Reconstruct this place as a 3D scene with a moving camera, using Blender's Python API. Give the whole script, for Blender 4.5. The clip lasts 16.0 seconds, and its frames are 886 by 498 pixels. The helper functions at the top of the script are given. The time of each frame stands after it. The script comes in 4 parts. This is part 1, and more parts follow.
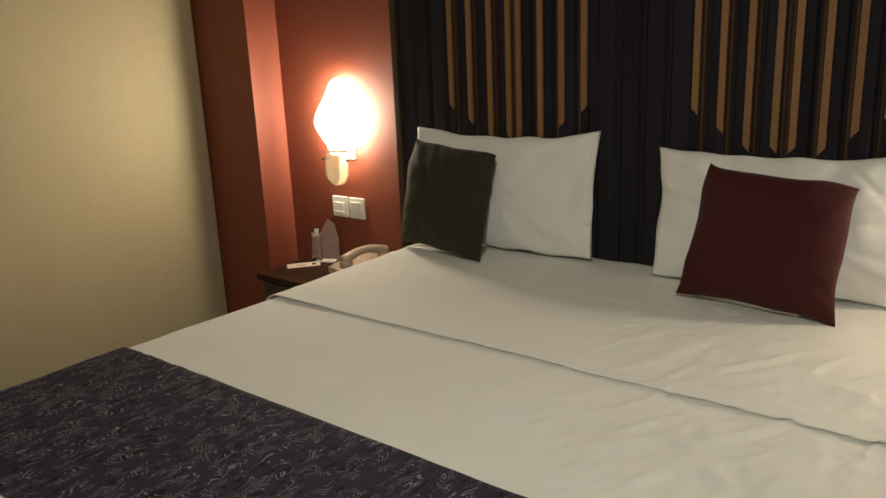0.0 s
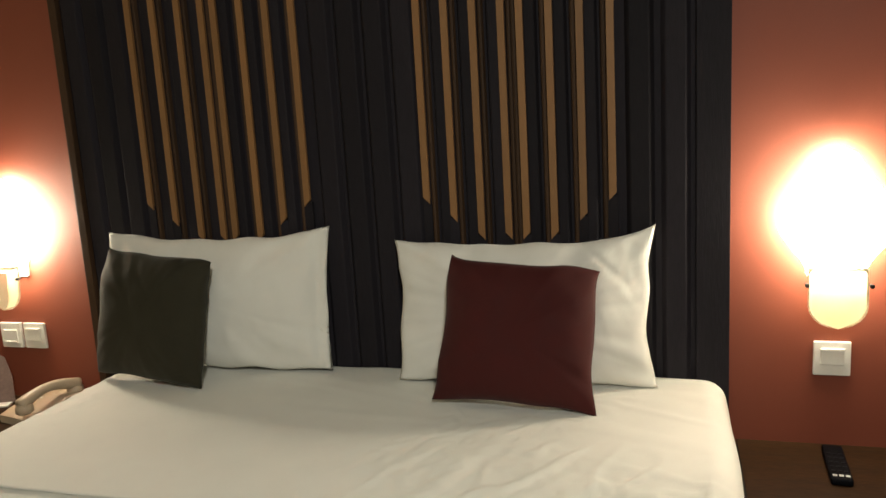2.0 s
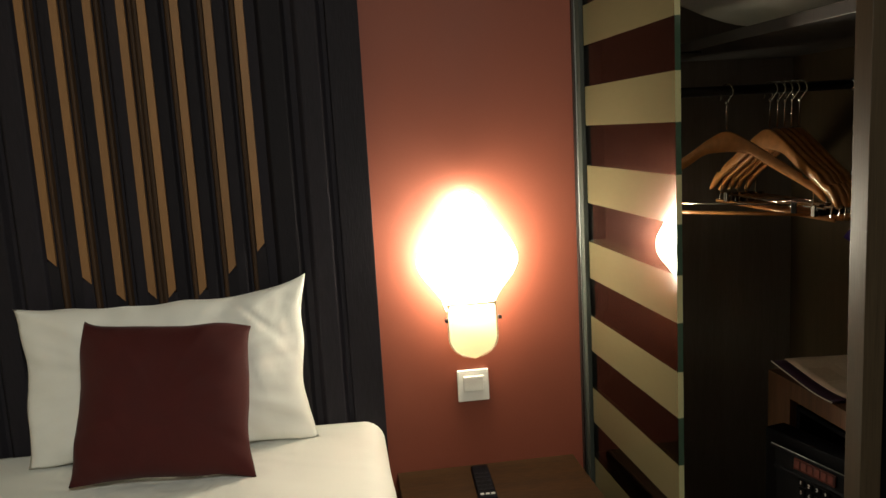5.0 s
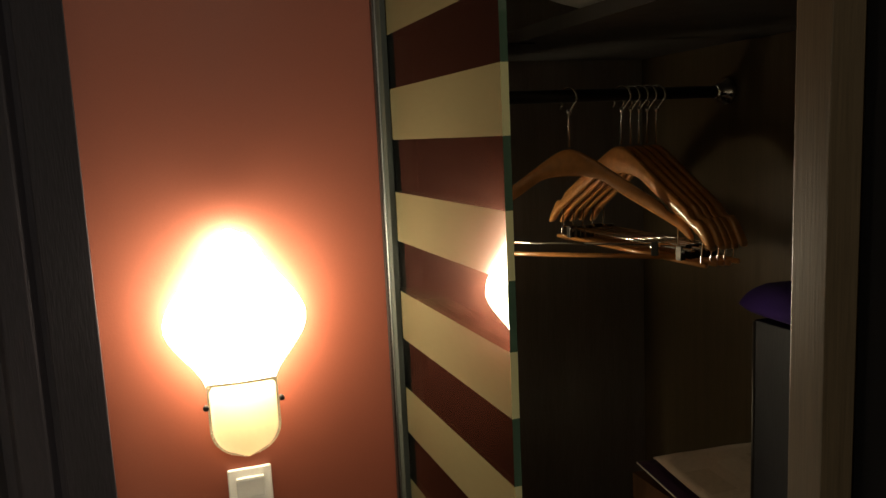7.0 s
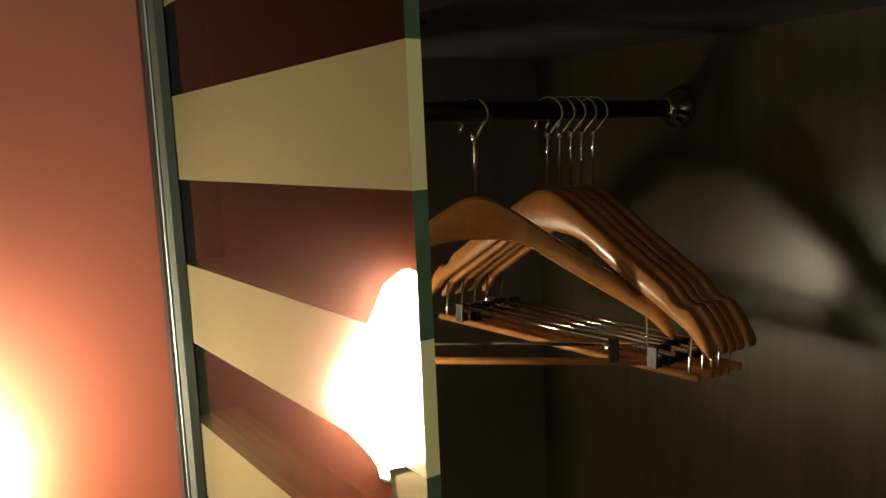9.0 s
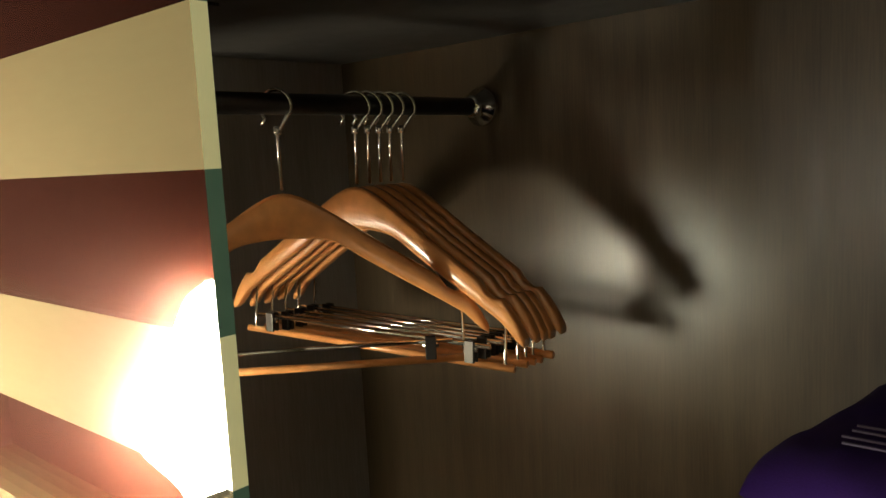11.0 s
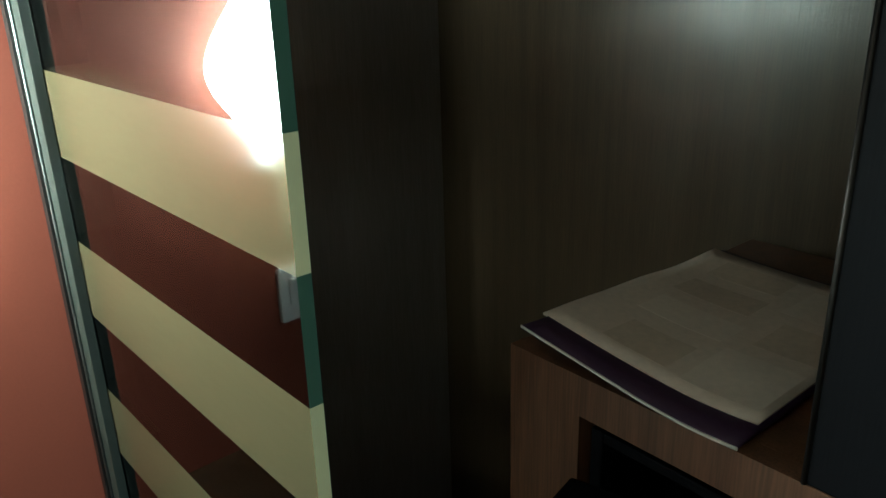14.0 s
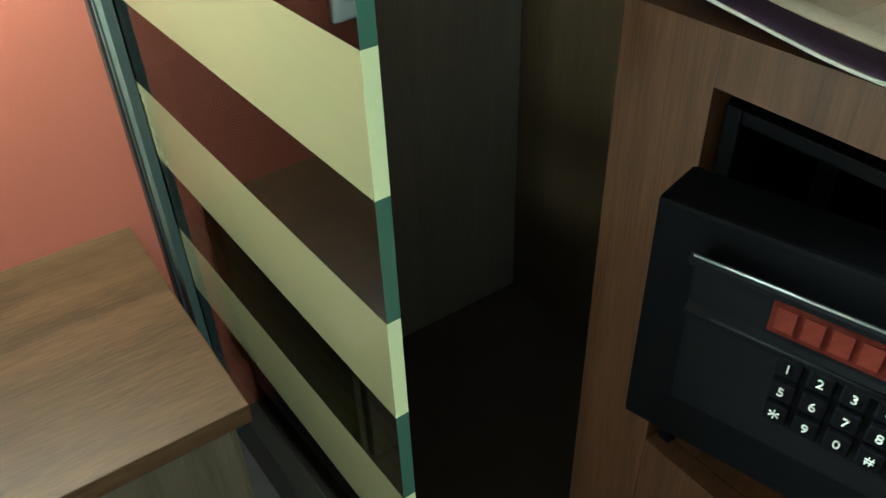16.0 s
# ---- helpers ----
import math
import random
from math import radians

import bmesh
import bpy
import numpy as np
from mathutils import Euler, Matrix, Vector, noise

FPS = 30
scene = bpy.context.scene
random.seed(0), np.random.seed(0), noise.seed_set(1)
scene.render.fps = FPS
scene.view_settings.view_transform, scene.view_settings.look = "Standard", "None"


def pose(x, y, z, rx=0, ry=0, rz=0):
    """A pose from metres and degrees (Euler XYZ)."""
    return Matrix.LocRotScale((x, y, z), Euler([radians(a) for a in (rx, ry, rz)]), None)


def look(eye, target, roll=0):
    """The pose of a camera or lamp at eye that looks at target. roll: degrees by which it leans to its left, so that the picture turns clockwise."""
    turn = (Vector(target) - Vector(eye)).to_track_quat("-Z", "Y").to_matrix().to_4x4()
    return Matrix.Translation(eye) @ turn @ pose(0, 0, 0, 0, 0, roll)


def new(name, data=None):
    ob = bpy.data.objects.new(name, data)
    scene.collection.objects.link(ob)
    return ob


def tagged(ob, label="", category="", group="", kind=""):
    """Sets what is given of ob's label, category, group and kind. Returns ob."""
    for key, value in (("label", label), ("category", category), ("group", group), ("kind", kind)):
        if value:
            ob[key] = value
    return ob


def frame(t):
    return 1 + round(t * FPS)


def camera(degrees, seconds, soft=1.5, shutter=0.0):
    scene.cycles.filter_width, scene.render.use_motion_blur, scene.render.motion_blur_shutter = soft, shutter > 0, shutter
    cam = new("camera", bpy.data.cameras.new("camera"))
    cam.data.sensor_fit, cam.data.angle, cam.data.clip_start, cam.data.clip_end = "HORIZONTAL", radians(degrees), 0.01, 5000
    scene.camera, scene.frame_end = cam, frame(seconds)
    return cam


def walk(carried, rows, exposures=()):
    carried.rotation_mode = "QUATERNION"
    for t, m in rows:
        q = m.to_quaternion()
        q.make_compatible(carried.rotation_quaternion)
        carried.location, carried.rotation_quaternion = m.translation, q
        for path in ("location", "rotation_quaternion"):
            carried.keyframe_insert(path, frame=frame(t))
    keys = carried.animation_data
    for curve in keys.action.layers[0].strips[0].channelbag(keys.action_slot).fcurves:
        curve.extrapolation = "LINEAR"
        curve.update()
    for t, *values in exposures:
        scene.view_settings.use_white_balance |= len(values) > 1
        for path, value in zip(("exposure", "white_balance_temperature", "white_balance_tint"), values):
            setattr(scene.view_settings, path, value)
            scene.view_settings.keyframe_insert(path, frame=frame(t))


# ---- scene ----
cam = camera(59.2, 16.0)
PATH = [
    (0, (0.353, 0.65, 1.328), (-0.85, 2.162, 0.81), -2.5),
    (0.5, (0.277, 0.694, 1.316), (-0.738, 2.354, 0.856), -2.6),
    (1, (0.215, 0.805, 1.316), (-0.65, 2.56, 0.898), -3.1),
    (1.5, (0.19, 0.861, 1.331), (-0.55, 2.68, 0.951), -3.2),
    (2, (0.158, 0.884, 1.341), (-0.408, 2.769, 0.987), -3.3),
    (2.5, (0.157, 0.898, 1.353), (-0.244, 2.827, 1.007), -3.5),
    (3, (0.161, 0.906, 1.353), (-0.09, 2.862, 1.02), -3.6),
    (3.5, (0.184, 0.919, 1.369), (0.056, 2.886, 1.03), -3.7),
    (4, (0.189, 0.922, 1.372), (0.188, 2.895, 1.048), -3.6),
    (4.5, (0.212, 0.925, 1.37), (0.309, 2.898, 1.058), -3.4),
    (5, (0.224, 0.925, 1.365), (0.47, 2.887, 1.061), -3.2),
    (5.2, (0.251, 0.942, 1.361), (0.568, 2.894, 1.058), -3.1),
    (7.3, (0.493, 1.539, 1.357), (1.16, 3.402, 1.063), -3.0),
    (7.5, (0.522, 1.626, 1.379), (1.205, 3.478, 1.059), -3.1),
    (8, (0.592, 1.777, 1.383), (1.277, 3.633, 1.086), -3.1),
    (8.5, (0.606, 1.895, 1.376), (1.355, 3.728, 1.101), -2.9),
    (9, (0.616, 1.97, 1.385), (1.706, 3.625, 1.113), -2.5),
    (9.2, (0.62, 1.993, 1.385), (1.833, 3.56, 1.115), -2.4),
    (11.3, (0.639, 1.992, 1.351), (2.131, 3.303, 1.113), -2.9),
    (11.5, (0.639, 1.99, 1.35), (2.165, 3.261, 1.112), -2.8),
    (12, (0.643, 1.981, 1.335), (2.211, 3.198, 1.091), -2.8),
    (12.5, (0.639, 1.981, 1.296), (2.236, 3.16, 1.048), -2.4),
    (13, (0.65, 1.979, 1.266), (2.253, 3.134, 0.954), -2.6),
    (13.5, (0.647, 1.966, 1.218), (2.011, 3.353, 0.755), -2.3),
    (14, (0.654, 1.969, 1.143), (1.839, 3.424, 0.453), -1.7),
    (14.5, (0.65, 1.958, 1.106), (1.701, 3.422, 0.239), -2.0),
    (15, (0.642, 1.968, 1.072), (1.617, 3.4, 0.073), -1.7),
    (15.5, (0.671, 1.995, 1.024), (1.594, 3.381, -0.084), -1.8),
    (16, (0.697, 2.057, 1.007), (1.586, 3.382, -0.199), -2.1),
]
EXPOSURES = [
    (0, 0.05, 6400, 8), (1.0, 0.1, 6400, 8), (2.0, 0.4, 6300, 6), (3.0, 0.35, 6200, 4), (4.0, 0.25, 6200, 4), (5.2, 0.25, 6200, 4), (7.3, -0.05, 6900, 6), (8.5, -0.05, 6900, 4), (9.2, 1.1, 6400, 2), (11.3, 1.8, 6000, 2),
    (12.5, 1.75, 5900, 0), (13.0, 1.75, 5800, -2), (13.5, 0.75, 4900, -8), (14.0, 0.95, 4550, -14), (14.5, 1.45, 4450, -18), (15.0, 2.2, 4350, -22), (15.5, 2.62, 4350, -24), (16, 2.55, 4400, -24)]
walk(cam, [(t, look(eye, target, roll)) for t, eye, target, roll in PATH], EXPOSURES)

# ---------------------------------------------------------------- light
world = bpy.data.worlds.new("world")
world.use_nodes = True
world.node_tree.nodes["Background"].inputs[0].default_value = (0.02, 0.018, 0.016, 1)
world.node_tree.nodes["Background"].inputs[1].default_value = 0.2
scene.world = world

GLOW = 66.0         # radiance of the upper half of the frosted lamp bodies
LOW_GLOW = 32.0     # radiance of their thicker lower half
TUBE = 240.0        # radiance of the tubes behind them
ROOM_WATTS = 13.5   # the lit ceiling lamp in the room behind the walker

room_light = new("room_light", bpy.data.lights.new("room_light", "AREA"))
room_light.data.shape, room_light.data.size = "DISK", 0.25
room_light.data.spread = radians(105)
room_light.data.energy, room_light.data.color = ROOM_WATTS, (1.0, 0.96, 0.84)
room_light.matrix_world = look((0.75, -0.25, 2.5), (-0.45, 1.85, 0.6))


# ---------------------------------------------------------------- materials
def material(name, base, rough=0.6, metal=0.0, vary=0.15, scale=8.0, stretch=(1, 1, 1), fine=120.0, bump=0.15, depth=0.002,
             coat=0.0, sheen=0.0, spec=0.5, per_piece=0.0, wave=None):
    """A surface with coarse and fine variation of colour and roughness, and fine relief."""
    m = bpy.data.materials.new(name)
    m.use_nodes = True
    nt = m.node_tree
    n, l = nt.nodes, nt.links
    b = n["Principled BSDF"]
    co = n.new("ShaderNodeTexCoord")
    mp = n.new("ShaderNodeMapping")
    mp.inputs["Scale"].default_value = stretch
    l.new(co.outputs["Object"], mp.inputs[0])
    big, small = n.new("ShaderNodeTexNoise"), n.new("ShaderNodeTexNoise")
    big.inputs["Scale"].default_value, small.inputs["Scale"].default_value = scale, fine
    big.inputs["Detail"].default_value, small.inputs["Detail"].default_value = 4, 3
    l.new(mp.outputs[0], big.inputs["Vector"]), l.new(mp.outputs[0], small.inputs["Vector"])
    add = n.new("ShaderNodeMath")
    add.operation = "ADD"
    l.new(big.outputs["Fac"], add.inputs[0]), l.new(small.outputs["Fac"], add.inputs[1])
    ramp = n.new("ShaderNodeMapRange")
    ramp.inputs["From Min"].default_value, ramp.inputs["From Max"].default_value = 0.6, 1.4
    ramp.inputs["To Min"].default_value, ramp.inputs["To Max"].default_value = 1 - vary, 1 + vary
    l.new(add.outputs[0], ramp.inputs["Value"])
    hsv = n.new("ShaderNodeHueSaturation")
    hsv.inputs["Color"].default_value = (*base, 1)
    last = ramp.outputs[0]
    if per_piece:
        info = n.new("ShaderNodeObjectInfo")
        pr = n.new("ShaderNodeMapRange")
        pr.inputs["To Min"].default_value, pr.inputs["To Max"].default_value = 1 - per_piece, 1 + per_piece
        l.new(info.outputs["Random"], pr.inputs["Value"])
        mul = n.new("ShaderNodeMath")
        mul.operation = "MULTIPLY"
        l.new(last, mul.inputs[0]), l.new(pr.outputs[0], mul.inputs[1])
        last = mul.outputs[0]
    l.new(last, hsv.inputs["Value"])
    l.new(hsv.outputs[0], b.inputs["Base Color"])
    rr = n.new("ShaderNodeMapRange")
    rr.inputs["To Min"].default_value, rr.inputs["To Max"].default_value = max(rough - 0.08, 0.02), min(rough + 0.08, 1)
    l.new(big.outputs["Fac"], rr.inputs["Value"]), l.new(rr.outputs[0], b.inputs["Roughness"])
    b.inputs["Metallic"].default_value = metal
    b.inputs["Coat Weight"].default_value = coat
    b.inputs["Coat Roughness"].default_value = 0.12
    b.inputs["Sheen Weight"].default_value = sheen
    b.inputs["Specular IOR Level"].default_value = spec
    if bump:
        bp = n.new("ShaderNodeBump")
        bp.inputs["Strength"].default_value, bp.inputs["Distance"].default_value = bump, depth
        l.new(small.outputs["Fac"], bp.inputs["Height"])
        l.new(bp.outputs[0], b.inputs["Normal"])
    return m


def patterned_runner():
    """Dark lilac-blue woven cloth with near-black figures and pale curling strokes in bands."""
    m = material("runner_cloth", (0.024, 0.021, 0.041), 0.85, vary=0.25, scale=30, fine=500, bump=0.4, spec=0.25)
    nt = m.node_tree
    n, l = nt.nodes, nt.links
    b = n["Principled BSDF"]
    co, mp = n.new("ShaderNodeTexCoord"), n.new("ShaderNodeMapping")
    mp.inputs["Scale"].default_value = (1.5, 0.75, 1)
    l.new(co.outputs["Object"], mp.inputs[0])
    bend = n.new("ShaderNodeTexNoise")
    bend.inputs["Scale"].default_value, bend.inputs["Detail"].default_value = 9, 2
    l.new(mp.outputs[0], bend.inputs["Vector"])
    warp = n.new("ShaderNodeMix")
    warp.data_type, warp.blend_type = "RGBA", "LINEAR_LIGHT"
    warp.inputs["Factor"].default_value = 0.09
    l.new(mp.outputs[0], warp.inputs["A"]), l.new(bend.outputs["Color"], warp.inputs["B"])
    figures = n.new("ShaderNodeTexVoronoi")
    figures.inputs["Scale"].default_value = 30
    figures.distance = "MANHATTAN"
    l.new(warp.outputs["Result"], figures.inputs["Vector"])
    nested = n.new("ShaderNodeTexVoronoi")
    nested.inputs["Scale"].default_value = 17
    nested.distance = "MANHATTAN"
    l.new(warp.outputs["Result"], nested.inputs["Vector"])
    lines = n.new("ShaderNodeMath")
    lines.operation, lines.inputs[1].default_value = "PINGPONG", 0.11
    l.new(nested.outputs["Distance"], lines.inputs[0])
    where = n.new("ShaderNodeTexNoise")
    where.inputs["Scale"].default_value, where.inputs["Detail"].default_value = 34, 2
    l.new(mp.outputs[0], where.inputs["Vector"])

    def step(socket, lo, hi):
        r = n.new("ShaderNodeMapRange")
        r.inputs["From Min"].default_value, r.inputs["From Max"].default_value = lo, hi
        l.new(socket, r.inputs["Value"])
        return r.outputs[0]

    def times(a, c):
        t = n.new("ShaderNodeMath")
        t.operation = "MULTIPLY"
        l.new(a, t.inputs[0]), l.new(c, t.inputs[1])
        return t.outputs[0]

    dark = n.new("ShaderNodeMix")
    dark.data_type = "RGBA"
    l.new(step(figures.outputs["Distance"], 0.50, 0.38), dark.inputs["Factor"])
    l.new(b.inputs["Base Color"].links[0].from_socket, dark.inputs["A"])
    dark.inputs["B"].default_value = (0.007, 0.006, 0.012, 1)
    pale = n.new("ShaderNodeMix")
    pale.data_type = "RGBA"
    l.new(times(step(lines.outputs[0], 0.034, 0.014), step(where.outputs["Fac"], 0.46, 0.56)), pale.inputs["Factor"])
    l.new(dark.outputs["Result"], pale.inputs["A"])
    pale.inputs["B"].default_value = (0.21, 0.19, 0.20, 1)
    l.new(pale.outputs["Result"], b.inputs["Base Color"])
    return m


def emitter(name, colour, strength):
    m = bpy.data.materials.new(name)
    m.use_nodes = True
    nt = m.node_tree
    e = nt.nodes.new("ShaderNodeEmission")
    e.inputs[0].default_value, e.inputs[1].default_value = (*colour, 1), strength
    nt.links.new(e.outputs[0], nt.nodes["Material Output"].inputs[0])
    return m


def frosted(name, colour, through_share, lit=0.0, gloss=0.03):
    """Thin frosted glass or film: light passes scattered, with a glossy skin."""
    m = bpy.data.materials.new(name)
    m.use_nodes = True
    nt = m.node_tree
    n, l = nt.nodes, nt.links
    d, tr, mix = n.new("ShaderNodeBsdfDiffuse"), n.new("ShaderNodeBsdfTranslucent"), n.new("ShaderNodeMixShader")
    nz = n.new("ShaderNodeTexNoise")
    nz.inputs["Scale"].default_value = 14
    mr = n.new("ShaderNodeMapRange")
    mr.inputs["To Min"].default_value, mr.inputs["To Max"].default_value = 0.93, 1.0
    hs = n.new("ShaderNodeHueSaturation")
    hs.inputs["Color"].default_value = (*colour, 1)
    l.new(nz.outputs["Fac"], mr.inputs["Value"]), l.new(mr.outputs[0], hs.inputs["Value"])
    l.new(hs.outputs[0], d.inputs[0]), l.new(hs.outputs[0], tr.inputs[0])
    mix.inputs[0].default_value = through_share
    l.new(d.outputs[0], mix.inputs[1]), l.new(tr.outputs[0], mix.inputs[2])
    gl, fr, top = n.new("ShaderNodeBsdfGlossy"), n.new("ShaderNodeFresnel"), n.new("ShaderNodeMixShader")
    gl.inputs["Roughness"].default_value = gloss
    l.new(fr.outputs[0], top.inputs[0]), l.new(mix.outputs[0], top.inputs[1]), l.new(gl.outputs[0], top.inputs[2])
    last = top.outputs[0]
    if lit:
        em, plus = n.new("ShaderNodeEmission"), n.new("ShaderNodeAddShader")
        em.inputs[0].default_value, em.inputs[1].default_value = (1.0, 0.74, 0.38, 1), lit
        l.new(last, plus.inputs[0]), l.new(em.outputs[0], plus.inputs[1])
        last = plus.outputs[0]
    l.new(last, n["Material Output"].inputs[0])
    return m


def clear_glass(name, tint, rough=0.0):
    """A plain sheet of clear glass: tinted passage and a mirror skin by Fresnel."""
    m = bpy.data.materials.new(name)
    m.use_nodes = True
    nt = m.node_tree
    n, l = nt.nodes, nt.links
    tr, gl, fr, mix = n.new("ShaderNodeBsdfTransparent"), n.new("ShaderNodeBsdfGlossy"), n.new("ShaderNodeFresnel"), n.new("ShaderNodeMixShader")
    tr.inputs[0].default_value = (*tint, 1)
    gl.inputs["Roughness"].default_value = rough
    fr.inputs["IOR"].default_value = 1.62
    l.new(fr.outputs[0], mix.inputs[0]), l.new(tr.outputs[0], mix.inputs[1]), l.new(gl.outputs[0], mix.inputs[2])
    l.new(mix.outputs[0], n["Material Output"].inputs[0])
    return m


RED = material("red_wall_paint", (0.215, 0.051, 0.025), 0.62, vary=0.06, scale=3, fine=260, bump=0.12, depth=0.001)
BEIGE = material("beige_wall_covering", (0.55, 0.47, 0.29), 0.7, vary=0.06, scale=5, stretch=(1, 1, 0.4), fine=90, bump=0.08)
CEIL = material("ceiling_paint", (0.7, 0.66, 0.58), 0.9, vary=0.04, scale=3, fine=150, bump=0.1)
PLAIN = material("plain_wall_paint", (0.42, 0.34, 0.24), 0.8, vary=0.06, scale=3, fine=150, bump=0.1)
CARPET = material("carpet", (0.05, 0.032, 0.024), 0.95, vary=0.3, scale=14, fine=420, bump=0.8, depth=0.004)
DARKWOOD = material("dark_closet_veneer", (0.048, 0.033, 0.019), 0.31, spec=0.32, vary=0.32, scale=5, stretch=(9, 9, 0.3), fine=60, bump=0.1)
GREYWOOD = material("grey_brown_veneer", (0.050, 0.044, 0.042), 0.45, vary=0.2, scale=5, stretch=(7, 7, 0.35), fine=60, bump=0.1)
# Grey-brown veneer raised in colour for the light that misses the closet end.
ENDWOOD = material("lightened_end_veneer", (0.25, 0.222, 0.205), 0.45, vary=0.2, scale=5, stretch=(7, 7, 0.35), fine=60, bump=0.1)
WALNUT = material("walnut_veneer", (0.120, 0.056, 0.028), 0.45, vary=0.5, scale=6, stretch=(14, 14, 0.5), fine=36, bump=0.1)
TABLEWOOD = material("nightstand_wood", (0.036, 0.0170, 0.0064), 0.5, spec=0.15, vary=0.6, scale=4, stretch=(0.6, 5, 5), fine=60, bump=0.1)
SLAT = material("dark_slat_cloth", (0.016, 0.0135, 0.0175), 0.75, vary=0.25, scale=10, stretch=(1, 1, 0.1), fine=300, bump=0.3, per_piece=0.3, spec=0.2)
GROOVE = material("dark_brown_slat", (0.056, 0.029, 0.014), 0.7, vary=0.2, scale=10, stretch=(1, 1, 0.1), fine=300, bump=0.2, per_piece=0.25, spec=0.3)
GOLD = material("gold_brown_strip", (0.25, 0.125, 0.045), 0.55, vary=0.12, scale=12, stretch=(1, 1, 0.1), fine=300, bump=0.2, per_piece=0.15)
LINEN = material("white_linen", (0.76, 0.75, 0.69), 0.85, vary=0.04, scale=9, fine=700, bump=0.25, depth=0.001, sheen=0.1)
PILLOWCLOTH = material("pillow_cotton", (0.78, 0.76, 0.70), 0.85, vary=0.04, scale=14, fine=700, bump=0.25, depth=0.001, sheen=0.2)
MAROON = material("maroon_cushion_cloth", (0.050, 0.0065, 0.0058), 0.8, vary=0.15, scale=18, fine=600, bump=0.5, depth=0.001, sheen=0.04, spec=0.25)
OLIVE = material("dark_olive_cushion_cloth", (0.026, 0.023, 0.013), 0.85, vary=0.2, scale=18, fine=600, bump=0.5, depth=0.001, sheen=0.05, spec=0.25)
RUNNER = patterned_runner()
WHITEPLASTIC = material("white_plastic", (0.78, 0.76, 0.70), 0.3, vary=0.03, scale=20, fine=200, bump=0.03)
BEIGEPLASTIC = material("beige_plastic", (0.50, 0.40, 0.29), 0.4, vary=0.05, scale=20, fine=200, bump=0.05)
BLACKPLASTIC = material("black_plastic", (0.0034, 0.0034, 0.0052), 0.65, spec=0.09, vary=0.2, scale=20, fine=400, bump=0.12)
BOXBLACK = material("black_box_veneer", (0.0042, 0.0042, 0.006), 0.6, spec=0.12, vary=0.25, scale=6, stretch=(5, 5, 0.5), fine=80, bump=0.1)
GREYPLASTIC = material("dark_grey_plastic", (0.0075, 0.0075, 0.0100), 0.6, spec=0.12, vary=0.2, scale=20, fine=400, bump=0.12)
REDWINDOW = material("red_display_window", (0.075, 0.013, 0.009), 0.15, vary=0.15, scale=30, fine=200, bump=0.0)
DARKREDCELL = material("dark_red_digit", (0.12, 0.022, 0.015), 0.2, vary=0.15, scale=30, fine=200, bump=0.0)
CHROME = material("chrome", (0.72, 0.70, 0.66), 0.12, metal=1.0, vary=0.08, scale=30, fine=300, bump=0.02)
SATIN = material("satin_metal", (0.82, 0.76, 0.68), 0.42, metal=0.35, vary=0.06, scale=30, fine=300, bump=0.03)
DARKMETAL = material("dark_metal", (0.05, 0.045, 0.042), 0.42, metal=0.9, vary=0.15, scale=30, fine=300, bump=0.03)
LIPMETAL = material("grey_green_metal", (0.030, 0.035, 0.029), 0.55, metal=0.0, spec=0.3, vary=0.1, scale=30, fine=300, bump=0.03)
ALU = material("brushed_aluminium", (0.30, 0.31, 0.30), 0.5, metal=1.0, vary=0.1, scale=30, fine=300, bump=0.05)
HANGERWOOD = material("varnished_hanger_wood", (0.60, 0.255, 0.080), 0.30, vary=0.22, scale=9, stretch=(1, 0.3, 1), fine=70, bump=0.05, coat=1.0, per_piece=0.2)
VELVET = material("purple_cloth", (0.0145, 0.0034, 0.060), 0.9, spec=0.1, vary=0.35, scale=14, fine=900, bump=0.15, depth=0.001, sheen=0.02)
DEEPPURPLE = material("deep_purple_print", (0.035, 0.012, 0.045), 0.6, vary=0.15, scale=20, fine=300, bump=0.1)
PAPER = material("printed_paper", (0.78, 0.66, 0.56), 0.6, vary=0.10, scale=10, fine=160, bump=0.1)
PALEINK = material("pale_print", (0.836, 0.725, 0.626), 0.6, vary=0.08, scale=10, fine=160, bump=0.05)
GREYINK = material("grey_print", (0.681, 0.563, 0.455), 0.6, vary=0.12, scale=10, fine=160, bump=0.05)
LILACINK = material("lilac_print", (0.085, 0.070, 0.14), 0.7, vary=0.12, scale=20, fine=160, bump=0.05)
WHITEINK = material("white_print", (0.75, 0.75, 0.72), 0.5, vary=0.02, scale=20, fine=160, bump=0.0)
PINKBAG = material("pinkish_plastic_bag", (0.27, 0.185, 0.16), 0.35, vary=0.2, scale=30, fine=160, bump=0.3, depth=0.004)
GLASS = clear_glass("clear_float_glass", (0.95, 0.95, 0.92))
CREAM = frosted("cream_glass_film", (0.175, 0.152, 0.080), 0.40, gloss=0.10)
GREENEDGE = frosted("ground_glass_edge", (0.085, 0.145, 0.095), 0.6)
CREAMEDGE = frosted("ground_edge_of_cream_glass", (0.95, 0.87, 0.46), 0.6)
SHADE = frosted("frosted_lamp_glass", (0.92, 0.78, 0.52), 0.55, 0.22)
TUBEGLOW = emitter("lit_tube", (1.0, 0.87, 0.66), TUBE)
LAMPGLOW = emitter("lit_frosted_glass", (1.0, 0.87, 0.66), GLOW)
LOWGLOW = emitter("lit_thick_frosted_glass", (1.0, 0.85, 0.62), LOW_GLOW)


